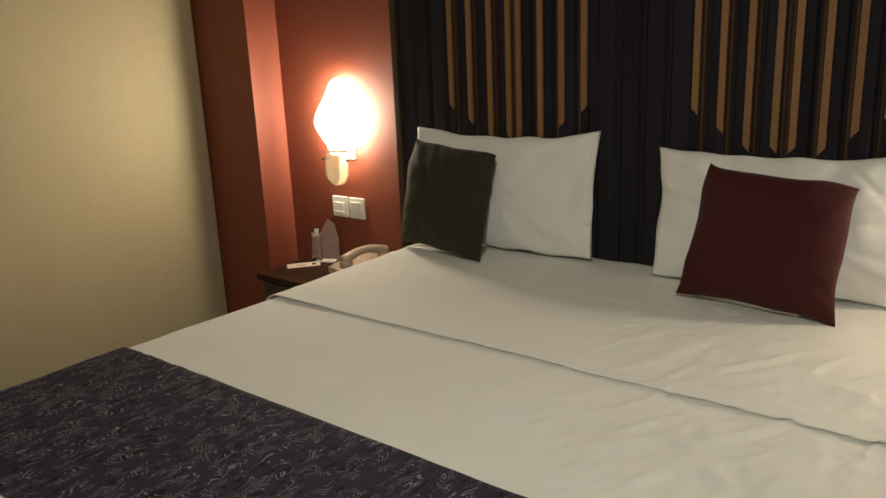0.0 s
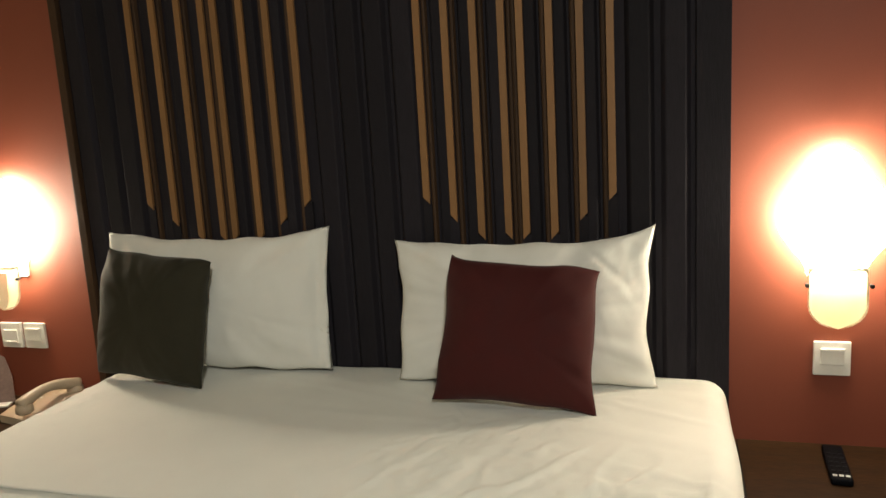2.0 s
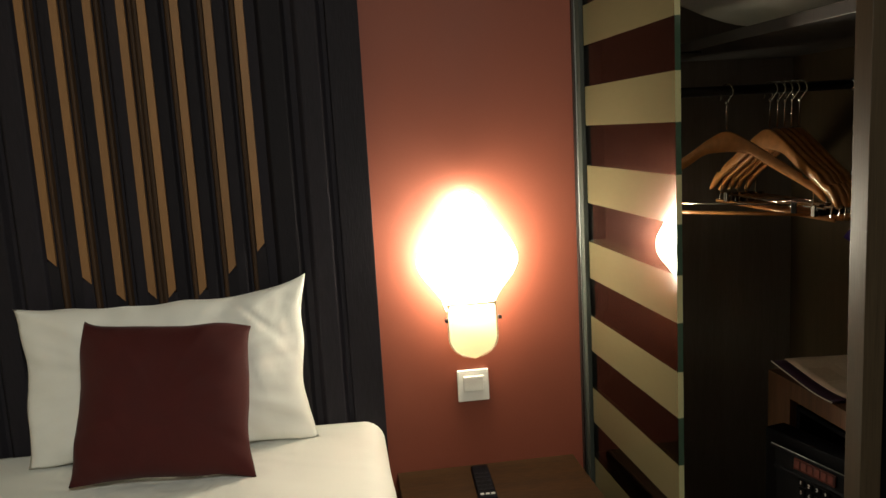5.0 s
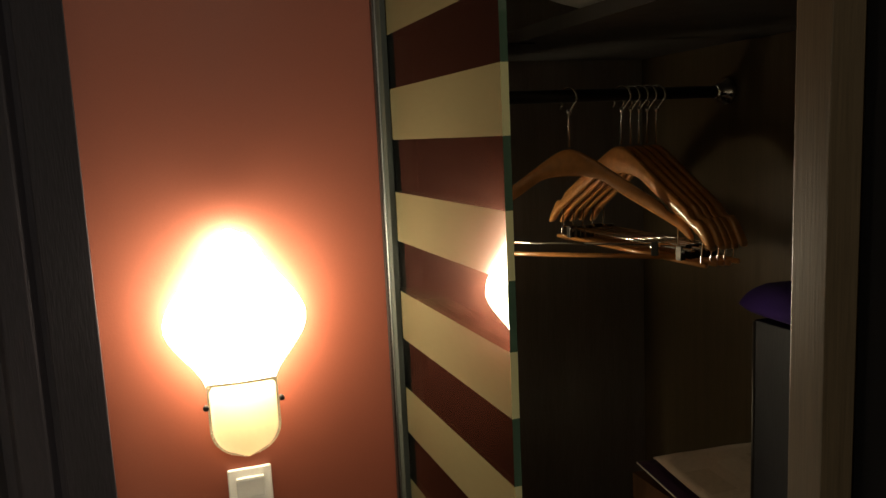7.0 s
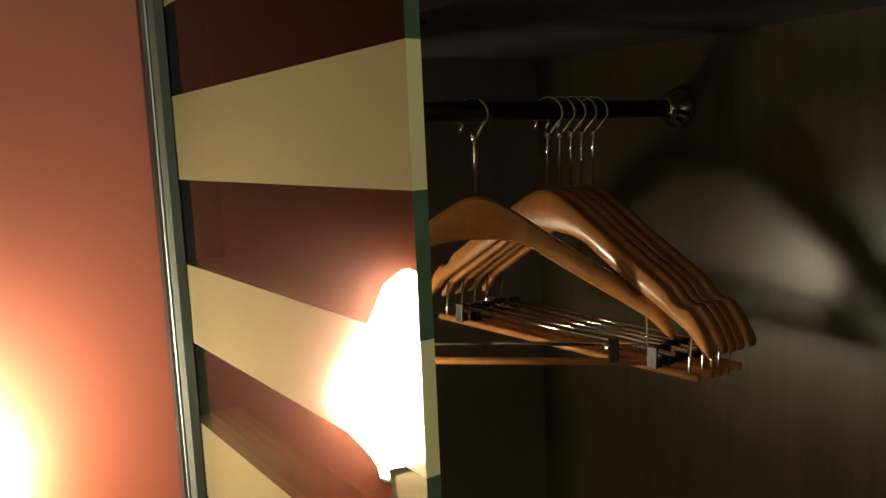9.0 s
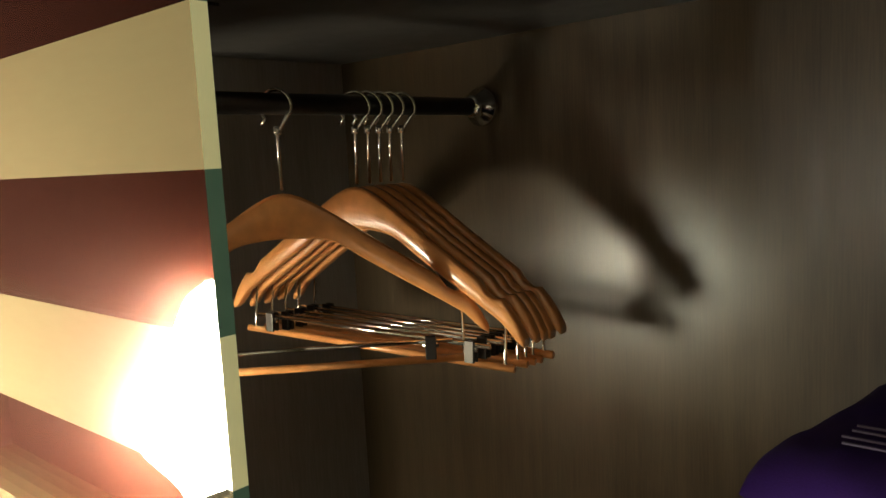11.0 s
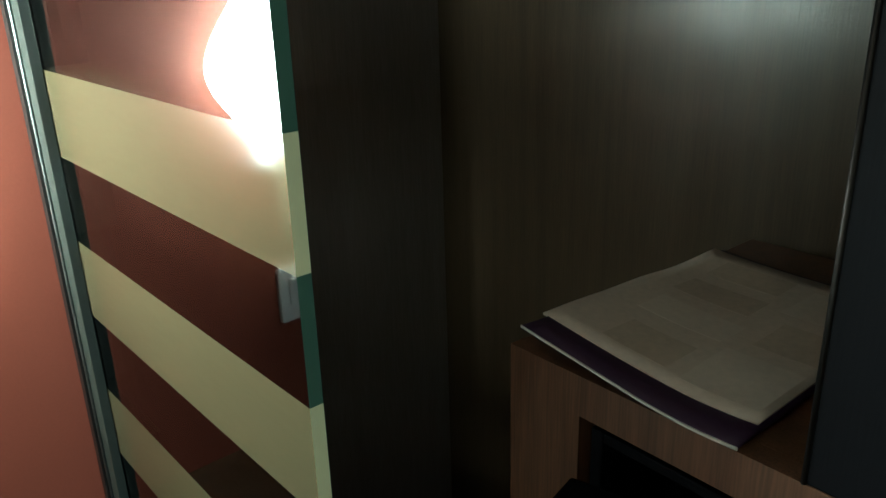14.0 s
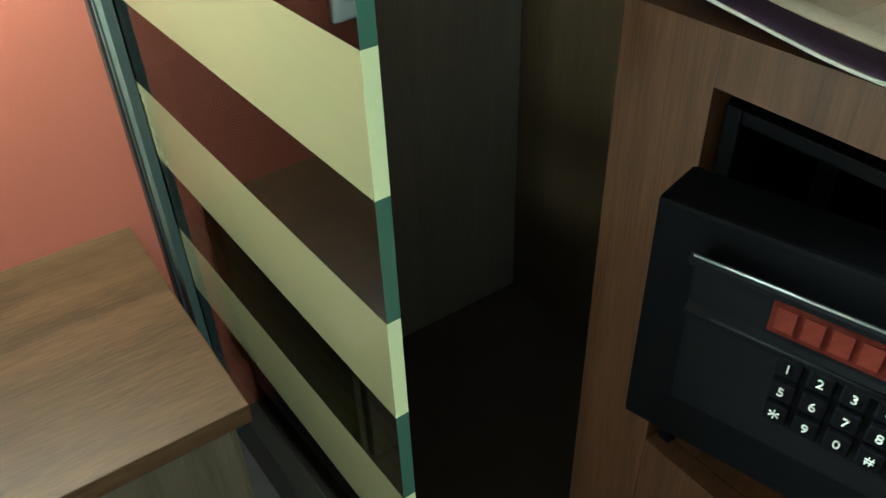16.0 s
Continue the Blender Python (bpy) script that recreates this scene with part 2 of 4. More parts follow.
# ---------------------------------------------------------------- mesh helpers
def bm_box(lo, hi, bevel=0.0, seg=2):
    bm = bmesh.new()
    bmesh.ops.create_cube(bm, size=1)
    s = [h - a for a, h in zip(lo, hi)]
    c = [(h + a) / 2 for a, h in zip(lo, hi)]
    bmesh.ops.scale(bm, vec=s, verts=bm.verts)
    bmesh.ops.translate(bm, vec=c, verts=bm.verts)
    if bevel:
        bmesh.ops.bevel(bm, geom=bm.edges[:], offset=min(bevel, 0.45 * min(s)), segments=seg, affect="EDGES", profile=0.6)
    return bm


def bm_tube(points, radius, sides=10, closed=False):
    """A round tube along a row of points; radius is one number or one for each point."""
    bm = bmesh.new()
    pts = [Vector(p) for p in points]
    rad = radius if isinstance(radius, (list, tuple)) else [radius] * len(pts)
    rings, ref = [], None
    for i, p in enumerate(pts):
        a, c = pts[max(i - 1, 0)], pts[min(i + 1, len(pts) - 1)]
        d = (c - a).normalized()
        if ref is None:
            ref = d.orthogonal().normalized()
        ref = (ref - d * ref.dot(d)).normalized()
        side = d.cross(ref)
        rings.append([bm.verts.new(p + rad[i] * (math.cos(k * 2 * math.pi / sides) * ref + math.sin(k * 2 * math.pi / sides) * side)) for k in range(sides)])
    for r0, r1 in zip(rings, rings[1:]):
        for k in range(sides):
            bm.faces.new((r0[k], r0[(k + 1) % sides], r1[(k + 1) % sides], r1[k]))
    bm.faces.new(rings[0][::-1]), bm.faces.new(rings[-1])
    return bm


def bm_lathe(profile, sides=20, axis="Z"):
    """A solid of revolution from rows of (radius, height)."""
    bm = bmesh.new()
    rings = []
    for r, h in profile:
        ring = []
        for k in range(sides):
            a = k * 2 * math.pi / sides
            x, y = r * math.cos(a), r * math.sin(a)
            ring.append(bm.verts.new({"Z": (x, y, h), "X": (h, x, y), "Y": (x, h, y)}[axis]))
        rings.append(ring)
    for r0, r1 in zip(rings, rings[1:]):
        for k in range(sides):
            bm.faces.new((r0[k], r0[(k + 1) % sides], r1[(k + 1) % sides], r1[k]))
    bm.faces.new(rings[0][::-1]), bm.faces.new(rings[-1])
    bmesh.ops.recalc_face_normals(bm, faces=bm.faces)
    return bm


def bm_prism(outline, depth, axis="Y", bevel=0.0):
    """A flat outline of (u, v) pairs, given thickness along an axis, centred."""
    bm = bmesh.new()
    put = {"Y": lambda u, v, w: (u, w, v), "X": lambda u, v, w: (w, u, v), "Z": lambda u, v, w: (u, v, w)}[axis]
    a = [bm.verts.new(put(u, v, -depth / 2)) for u, v in outline]
    b = [bm.verts.new(put(u, v, depth / 2)) for u, v in outline]
    bm.faces.new(a), bm.faces.new(b[::-1])
    for i in range(len(a)):
        j = (i + 1) % len(a)
        bm.faces.new((a[j], a[i], b[i], b[j]))
    bmesh.ops.recalc_face_normals(bm, faces=bm.faces)
    if bevel:
        rim = [e for e in bm.edges if len(e.link_faces) == 2 and any(len(f.verts) > 4 for f in e.link_faces)]
        bmesh.ops.bevel(bm, geom=rim, offset=bevel, segments=2, affect="EDGES", profile=0.6)
    return bm


def join(*bms):
    out = bmesh.new()
    for b in bms:
        me = bpy.data.meshes.new("tmp")
        b.to_mesh(me)
        out.from_mesh(me)
        bpy.data.meshes.remove(me)
        b.free()
    return out


def mesh_of(name, bm, mat, smooth=False):
    me = bpy.data.meshes.new(name)
    bm.to_mesh(me)
    bm.free()
    me.materials.append(mat)
    for p in me.polygons:
        p.use_smooth = smooth
    return me


def part(name, bm, mat, parent, label="", smooth=False, at=None):
    ob = new(name, mesh_of(name, bm, mat, smooth))
    ob.parent = parent
    if at is not None:
        ob.matrix_basis = at
    if label:
        tagged(ob, label)
    return ob


def thing(name, label, category, at=None, group=""):
    ob = new(name)
    ob.empty_display_size = 0.05
    if at is not None:
        ob.matrix_basis = at
    return tagged(ob, label, category, group)


def solid(name, bm, mat, label, category, smooth=False, at=None, group=""):
    ob = new(name, mesh_of(name, bm, mat, smooth))
    if at is not None:
        ob.matrix_basis = at
    return tagged(ob, label, category, group)


def structure(name, bm, mat, label="", category="", smooth=False):
    return tagged(new(name, mesh_of(name, bm, mat, smooth)), label, category, kind="structure")


def text_part(name, words, size, mat, parent, at, depth=0.0004):
    cu = bpy.data.curves.new(name, "FONT")
    cu.body, cu.size, cu.extrude, cu.align_x, cu.align_y = words, size, depth, "CENTER", "CENTER"
    tmp = bpy.data.objects.new(name, cu)
    scene.collection.objects.link(tmp)
    me = bpy.data.meshes.new_from_object(tmp)
    bpy.data.objects.remove(tmp)
    me.materials.clear()
    me.materials.append(mat)
    ob = new(name, me)
    ob.parent, ob.matrix_basis = parent, at
    return ob


# ---------------------------------------------------------------- the shell
WALL = 3.0          # face of the headboard wall
BACK = 1.485        # face of the closet's back panel
PANE = 0.878        # room side of the glass panel
CEILING = 2.6
structure("floor", bm_box((-3.2, -2.6, -0.1), (1.7, 3.1, 0.0)), CARPET, "dark brown carpet over the whole room", "floor")
structure("ceiling", bm_box((-3.2, -2.6, CEILING), (1.7, 3.1, CEILING + 0.1)), CEIL, "plain off-white ceiling", "ceiling")
structure("wall_north", bm_box((-3.2, WALL, 0), (1.7, WALL + 0.1, CEILING)), RED, "terracotta red painted wall behind the bed", "wall")
structure("wall_south", bm_box((-3.2, -2.7, 0), (1.7, -2.6, CEILING)), PLAIN, "plain beige painted wall", "wall")
structure("wall_east", bm_box((BACK + 0.018, -2.6, 0), (BACK + 0.118, WALL, CEILING)), PLAIN, "plain beige painted wall", "wall")
structure("wall_west", bm_box((-2.9, -2.6, 0), (-2.745, 2.83, CEILING), 0.012, 3), BEIGE, "beige wall covering with a rounded end", "wall", True)
structure("wall_west_return", bm_box((-2.9, 2.832, 0), (-2.80, WALL, CEILING)), RED, "terracotta red painted wall", "wall")
structure("pilaster", bm_box((-2.80, 2.832, 0), (-2.388, WALL, CEILING), 0.004), RED, "terracotta red painted pilaster beside the bed", "pilaster")

# ---------------------------------------------------------------- headboard
head = thing("headboard", "tall dark ribbed headboard with gold-brown vertical strips", "headboard", pose(0, 0, 0))
part("backing", bm_box((-1.685, 2.968, 0.0), (0.292, WALL - 0.002, 2.58)), SLAT, head)
GROUND = 2.967
TOP = 2.58


def bm_slat(width, thick, bevel):
    """An upright flat slat with slanted flanks, its face towards -y."""
    h = width / 2
    outline = [(-h, 0.0), (-h + bevel, -thick), (-h + bevel + 0.004, -thick - 0.0015), (h - bevel - 0.004, -thick - 0.0015), (h - bevel, -thick), (h, 0.0)]
    bm = bmesh.new()
    rows = [[bm.verts.new((x, y, z)) for x, y in outline] for z in (0.0, TOP)]
    n = len(outline)
    for k in range(n):
        bm.faces.new((rows[0][k], rows[1][k], rows[1][(k + 1) % n], rows[0][(k + 1) % n]))
    bm.faces.new(rows[0]), bm.faces.new(rows[1][::-1])
    bmesh.ops.recalc_face_normals(bm, faces=bm.faces)
    return bm


def put_slats(x0, x1, count, mesh):
    for k in range(count):
        sl = new("slat", mesh)
        sl.parent, sl.matrix_basis = head, pose(x0 + (x1 - x0) * (k + 0.5) / count, GROUND, 0)


wide_slat = mesh_of("slat", bm_slat(0.072, 0.014, 0.010), SLAT)
thin_slat = mesh_of("slat_thin", bm_slat(0.040, 0.014, 0.006), SLAT)
brown_slat = mesh_of("slat_brown", bm_slat(0.017, 0.010, 0.004), GROOVE)
put_slats(-1.655, -1.425, 3, wide_slat)
put_slats(-0.832, -0.508, 4, wide_slat)
put_slats(0.034, 0.210, 2, wide_slat)
end_slat = new("slat", mesh_of("slat_end", bm_box((-0.041, -0.0155, 0.0), (0.041, 0.0, TOP), 0.0015), SLAT))
end_slat.parent, end_slat.matrix_basis = head, pose(0.256, GROUND, 0)
edge_strip = part("edge_strip", bm_box((-1.6845, 2.945, 0.0), (-1.657, 2.9675, TOP), 0.003), GROOVE, head, "brown edge strip")

STEP = (0.102, 0.050, 0.0, 0.0, 0.0, 0.0, 0.050, 0.102)
LEFT_SET = (-1.404, -1.320, -1.234, -1.156, -1.115, -1.030, -0.949, -0.867)
RIGHT_SET = (-0.501, -0.424, -0.347, -0.271, -0.222, -0.146, -0.068, 0.008)
for xs in (LEFT_SET, RIGHT_SET):
    for k, (x, up) in enumerate(zip(xs, STEP)):
        low = 0.979 + up
        side = 1 if k < 4 else -1
        outline = [(-0.0095, low + max(side, 0) * 0.02), (0.0095, low + max(-side, 0) * 0.02), (0.0095, TOP), (-0.0095, TOP)]
        part("gold_strip", bm_prism(outline, 0.010, "Y"), GOLD, head, "gold-brown strip with a slanted foot", at=pose(x, 2.951, 0))
        bk = new("slat", brown_slat)
        bk.parent, bk.matrix_basis = head, pose(x + side * 0.0185, GROUND - 0.002, 0)
        if k < 7 and k != 3:
            nxt = xs[k + 1]
            inner = (x + side * 0.0215 + nxt) / 2 if side > 0 else (x + nxt - 0.0215) / 2
            tn = new("slat", thin_slat)
            tn.parent, tn.matrix_basis = head, pose(inner + (0.004 if side > 0 else -0.004), GROUND, 0)
        under = [(-0.013, 0.60), (0.013, 0.60), (0.013, low + 0.012), (-0.013, low + 0.012)]
        part("dark_foot", bm_prism(under, 0.012, "Y"), SLAT, head, at=pose(x, 2.958, 0))

# ---------------------------------------------------------------- bed
BED_L, BED_R, BED_TOP = -1.525, 0.287, 0.600


def smooth_step(a, b, v):
    t = min(max((v - a) / (b - a), 0), 1)
    return t * t * (3 - 2 * t)


def bm_cloth(x0, x1, y0, y1, top, drop, nx, ny, lift, fall=(True, True, True, False), round_r=0.06):
    """A cloth that lies on the bed and falls over its sides (left, right, foot, head), with soft rolled edges. lift(x, y) is its relief."""
    bm = bmesh.new()

    def rim(lo, hi, n, f0, f1):
        out = []
        arc = 6
        if f0:
            out += [(lo, -drop + (drop - round_r) * k / 6) for k in range(6)]
            out += [(lo + round_r * (1 - math.cos(a)), -round_r + round_r * math.sin(a)) for a in [math.pi / 2 * k / arc for k in range(arc)]]
        a, b = lo + (round_r if f0 else 0), hi - (round_r if f1 else 0)
        out += [(a + (b - a) * k / n, 0.0) for k in range(n + 1)]
        if f1:
            out += [(hi - round_r * (1 - math.cos(q)), -round_r + round_r * math.sin(q)) for q in [math.pi / 2 * (1 - (k + 1) / arc) for k in range(arc)]]
            out += [(hi, -round_r - (drop - round_r) * (k + 1) / 6) for k in range(6)]
        return out

    xs, ys = rim(x0, x1, nx, fall[0], fall[1]), rim(y0, y1, ny, fall[2], fall[3])
    grid = []
    for y, dy in ys:
        row = []
        for x, dx in xs:
            d = -min(math.hypot(dx, dy), drop)
            z = top + d
            if d > -0.001:
                z += lift(x, y)
                px = py = 0
            else:
                w = noise.noise(Vector((x * 5, y * 5, z * 3))) * 0.012 * min(1, -d * 8)
                px = w * (1 if dx < 0 else 0) * (1 if x > 0 else -1)
                py = w if dy < 0 else 0
                z += lift(x, y) * max(0, 1 + d * 20)
            row.append(bm.verts.new((x + px, y + py, z)))
        grid.append(row)
    for r0, r1 in zip(grid, grid[1:]):
        for k in range(len(r0) - 1):
            bm.faces.new((r0[k], r0[k + 1], r1[k + 1], r1[k]))
    return bm


def wrinkles(x, y):
    v = 0.006 * noise.noise(Vector((x * 2.2, y * 2.2, 3)))
    v += 0.0025 * noise.noise(Vector((x * 7, y * 7, 9)))
    near = smooth_step(-0.75, 0.0, x) * smooth_step(1.5, 1.9, y) * (1 - smooth_step(2.35, 2.6, y))
    u = x * 0.86 - y * 0.5
    ridge = abs(noise.noise(Vector((u * 13, (x + y) * 3.4 + 0.6 * noise.noise(Vector((x * 6, y * 6, 2))), 1.7))))
    v += near * 0.0062 * (1 - min(1, ridge * 4)) + near * 0.0022 * noise.noise(Vector((u * 34, y * 12, 4)))
    small = abs(noise.noise(Vector((x * 24 + 3 * noise.noise(Vector((x * 4, y * 4, 0))), y * 19, 8.2))))
    patch = smooth_step(0.05, 0.4, noise.noise(Vector((x * 2.3, y * 2.3, 6.1))) + 0.35 * near)
    v += patch * 0.0032 * (1 - min(1, small * 4))
    w = x * 0.35 + y * 0.94
    v += 0.0018 * (1 - min(1, abs(noise.noise(Vector((w * 8, u * 1.6, 5.5)))) * 5)) * smooth_step(-1.2, -0.2, x)
    return v


bed = thing("bed", "wide double bed made up with white linen against the headboard", "bed")
part("bed_base", bm_box((BED_L + 0.05, 1.04, 0.03), (BED_R - 0.05, 2.955, 0.30), 0.02), DARKWOOD, bed, "dark bed base")
part("mattress", bm_box((BED_L + 0.03, 1.025, 0.30), (BED_R - 0.03, 2.955, 0.575), 0.05, 3), LINEN, bed, smooth=True)
sheet = solid("duvet", bm_cloth(BED_L, BED_R, 1.005, 2.62, BED_TOP - 0.010, 0.33, 200, 160, wrinkles), LINEN,
              "white duvet spread smooth over the bed with light creases", "duvet", True)
cuff_lift = lambda x, y: wrinkles(x, y) + 0.004 * noise.noise(Vector((x * 3, 0.5, y))) + 0.0016 * (1 - smooth_step(2.108, 2.148, y)) * (1 + noise.noise(Vector((x * 9, 2, 0))))
fold = solid("top_sheet", bm_cloth(BED_L - 0.006, BED_R + 0.006, 2.108, 2.95, BED_TOP - 0.005, 0.30, 200, 90, cuff_lift, (True, True, False, False)), LINEN,
             "white sheet folded back in a cuff below the pillows", "bed sheet", True)
for ob, thick in ((sheet, 0.010), (fold, 0.0018)):
    so = ob.modifiers.new("thickness", "SOLIDIFY")
    so.thickness, so.offset = thick, -1
runner = solid("bed_runner", bm_cloth(BED_L - 0.004, BED_R + 0.006, 1.11, 1.612, BED_TOP - 0.004, 0.30, 120, 40, wrinkles, (True, True, False, False)), RUNNER,
               "dark blue bed runner with pale woven ornament across the bed", "bed runner", True)
so = runner.modifiers.new("thickness", "SOLIDIFY")
so.thickness, so.offset = 0.006, -1


def bm_pillow(w, h, t, seed, pinch=0.02, crease=0.006, n=72, sag=0.0, flare=0.0, ears=((0, 0), (0, 0), (0, 0), (0, 0)), flange=0.0):
    """A stuffed pillow standing in the x-z plane, its foot at z = 0, with drawn-out corners and creases. ears: (x, z) for the
    lower left, lower right, upper left and upper right corner; flange: share of the half width that lies flat at the right end."""
    bm = bmesh.new()
    sides = []
    for sign in (-1, 1):
        grid = []
        for j in range(n + 1):
            row = []
            for i in range(n + 1):
                u, v = 2 * i / n - 1, 2 * j / n - 1
                ue = min(u / (1 - flange), 1) if u > 0 else u
                edge = (1 - abs(ue) ** 2.6) * (1 - abs(v) ** 2.6)
                puff = max(edge, 0) ** 0.5
                inx = pinch * (1 - v * v) * abs(u) ** 3
                inz = pinch * (1 - u * u) * abs(v) ** 3
                x = w / 2 * u - math.copysign(inx, u)
                z = h / 2 * v - math.copysign(inz, v)
                q = Vector((x * 6, z * 6, seed + sign))
                fold_w = crease * (0.7 * noise.noise(q) + 0.3 * noise.noise(q * 2.7)) * min(1, 3 * puff)
                slant = Vector((x * 9 + z * 5, z * 3.2 - x * 1.6, seed * 1.7 + sign))
                for turn in (1.0, 1.9):
                    sharp = max(0.0, 1 - 5 * abs(noise.noise(slant * turn)))
                    fold_w -= sign * crease * 0.30 / turn * sharp ** 1.5 * max(0.0, 0.25 + noise.noise(q * 0.8)) * (0.5 + abs(u) ** 2) * min(1, 3 * puff)
                ray = crease * 0.9 * noise.noise(Vector((math.atan2(v, u) * 5, seed, sign))) * (abs(u * v)) ** 0.7
                x += crease * 0.7 * noise.noise(Vector((0, z * 9, seed))) * abs(u) ** 4
                z += crease * 0.7 * noise.noise(Vector((x * 9, 0, seed))) * abs(v) ** 4
                y = sign * max(t / 2 * puff, 0.002) + fold_w + ray
                if i in (0, n) or j in (0, n):
                    y = crease * noise.noise(Vector((x * 6, z * 6, seed)))
                ex, ez = ears[(2 if v > 0 else 0) + (1 if u > 0 else 0)]
                pull = (abs(u) * abs(v)) ** 5
                x, z = x + ex * pull, z + ez * pull
                x *= 1 - flare * v
                z -= sag * (1 - u * u) * max(v, 0.0) ** 2
                row.append((x, y, z + h / 2))
            grid.append(row)
        sides.append(grid)
    front = [[bm.verts.new(p) for p in row] for row in sides[0]]
    back = [[front[j][i] if i in (0, n) or j in (0, n) else bm.verts.new(sides[1][j][i]) for i in range(n + 1)] for j in range(n + 1)]
    for j in range(n):
        for i in range(n):
            bm.faces.new((front[j][i], front[j][i + 1], front[j + 1][i + 1], front[j + 1][i]))
            bm.faces.new((back[j][i], back[j + 1][i], back[j + 1][i + 1], back[j][i + 1]))
    return bm


solid("pillow", bm_pillow(0.685, 0.395, 0.125, 3.1, 0.012, 0.018, sag=0.010, ears=((-0.004, 0), (0.010, 0), (-0.010, -0.004), (0.008, 0.026))), PILLOWCLOTH, "white cotton pillow standing against the headboard behind the maroon cushion", "pillow", True,
      pose(-0.235, 2.852, 0.604, -9, 0, 2), "white pillows")
solid("pillow", bm_pillow(0.725, 0.413, 0.125, 7.7, 0.006, 0.016, sag=0.016, ears=((0, 0), (0, 0), (-0.004, 0.004), (0.004, 0.010)), flange=0.10), PILLOWCLOTH, "white cotton pillow standing against the headboard behind the olive cushion", "pillow", True,
      pose(-1.160, 2.862, 0.606, -7, 0, 3), "white pillows")
solid("cushion", bm_pillow(0.395, 0.360, 0.145, 12.3, 0.008, 0.012, flare=0.020, ears=((-0.006, 0.0), (0.004, -0.002), (0.016, 0.014), (0.010, -0.012))), MAROON, "square maroon cloth cushion leaning on a white pillow", "cushion", True,
      pose(-0.226, 2.676, 0.606, -19, 2.0, 0), "small cushions")
solid("cushion", bm_pillow(0.395, 0.375, 0.14, 21.9, 0.008, 0.012, flare=0.01, ears=((0.0, 0.004), (-0.004, 0), (0.012, 0.006), (0.006, -0.015))), OLIVE, "square dark olive cloth cushion leaning on a white pillow", "cushion", True,
      pose(-1.318, 2.722, 0.608, -12, 2.5, -8), "small cushions")

# ---------------------------------------------------------------- wall lamps
LAMP_Z = 0.756


def wall_lamp(at, label):
    lamp = thing("wall_lamp", label, "wall lamp", at, "lamps beside the bed")
    part("back_plate", bm_box((-0.045, -0.014, 0.10), (0.045, 0.0, 0.30), 0.005), WHITEPLASTIC, lamp)
    rows = []
    for j in range(19):
        v = j / 18
        z = 0.125 + 0.315 * v
        half = 0.066 + 0.071 * smooth_step(0.0, 0.42, v) - 0.088 * smooth_step(0.42, 0.95, v)
        if v > 0.86:
            half *= math.sqrt(max(0.0, 1 - ((v - 0.86) / 0.14) ** 2)) * 0.9 + 0.1
        rows.append([(-half * math.cos(math.pi * i / 16), -0.034 - 0.54 * half * math.sin(math.pi * i / 16), z) for i in range(17)])
    for name, lo, hi, mat, label in (("lower_glass", 0, 8, LOWGLOW, "softly glowing lower frosted glass"), ("upper_glass", 8, 18, LAMPGLOW, "brightly glowing upper frosted glass")):
        bm = bmesh.new()
        vs = [[bm.verts.new(p) for p in r] for r in rows[lo:hi + 1]]
        for r0, r1 in zip(vs, vs[1:]):
            for k in range(16):
                bm.faces.new((r0[k], r0[k + 1], r1[k + 1], r1[k]))
        bm.faces.new(vs[0][::-1] if lo == 0 else vs[-1])
        part(name, bm, mat, lamp, label, True)
    part("tube", bm_lathe([(0.004, 0.165), (0.011, 0.17), (0.011, 0.37), (0.004, 0.375)], 12), TUBEGLOW, lamp, "lit tube", True, at=pose(0, -0.027, 0))
    bm = bmesh.new()
    rows = []
    for j in range(17):
        v = (j / 16) ** 1.8
        half = 0.068 * (math.sqrt(max(0.0, 1 - (1 - min(v / 0.39, 1)) ** 2)) * 0.97 + 0.03)
        rows.append([bm.verts.new((half * (2 * i / 12 - 1), -0.088 + 0.014 * v ** 1.5 + 0.008 * (2 * i / 12 - 1) ** 2, 0.148 * v)) for i in range(13)])
    for r0, r1 in zip(rows, rows[1:]):
        for k in range(12):
            bm.faces.new((r0[k], r0[k + 1], r1[k + 1], r1[k]))
    bmesh.ops.solidify(bm, geom=bm.faces[:], thickness=0.0015)
    part("shade_tongue", bm, SHADE, lamp, "curved frosted glass tongue of the shade", True)
    for sx in (-1, 1):
        part("screw", bm_lathe([(0.002, -0.090), (0.0055, -0.089), (0.0055, -0.083), (0.003, -0.082), (0.003, -0.070)], 12, "Y"), DARKMETAL, lamp, "dark metal screw", True,
             at=pose(sx * 0.0715, 0.0, 0.108))
    return lamp


wall_lamp(pose(0.5440, WALL, LAMP_Z), "lit wall lamp with a frosted glass shade above a white switch")
wall_lamp(pose(-2.004, WALL, LAMP_Z), "lit wall lamp with a frosted glass shade above two white switches")


def wall_switch(at, label, rocker_low):
    sw = thing("wall_switch", label, "light switch", at, "switches under the wall lamps")
    part("cover_plate", bm_box((-0.044, -0.011, -0.045), (0.044, 0.0, 0.045), 0.003), WHITEPLASTIC, sw)
    zlo, zhi = (-0.028, 0.020) if rocker_low else (-0.016, 0.028)
    part("rocker", bm_box((-0.028, -0.0155, zlo), (0.028, -0.0095, zhi), 0.002), WHITEPLASTIC, sw)
    lip = zlo + 0.004 if rocker_low else zhi - 0.004
    part("rocker_lip", bm_box((-0.028, -0.0185, lip - 0.004), (0.028, -0.0150, lip + 0.004), 0.0015), WHITEPLASTIC, sw)
    return sw


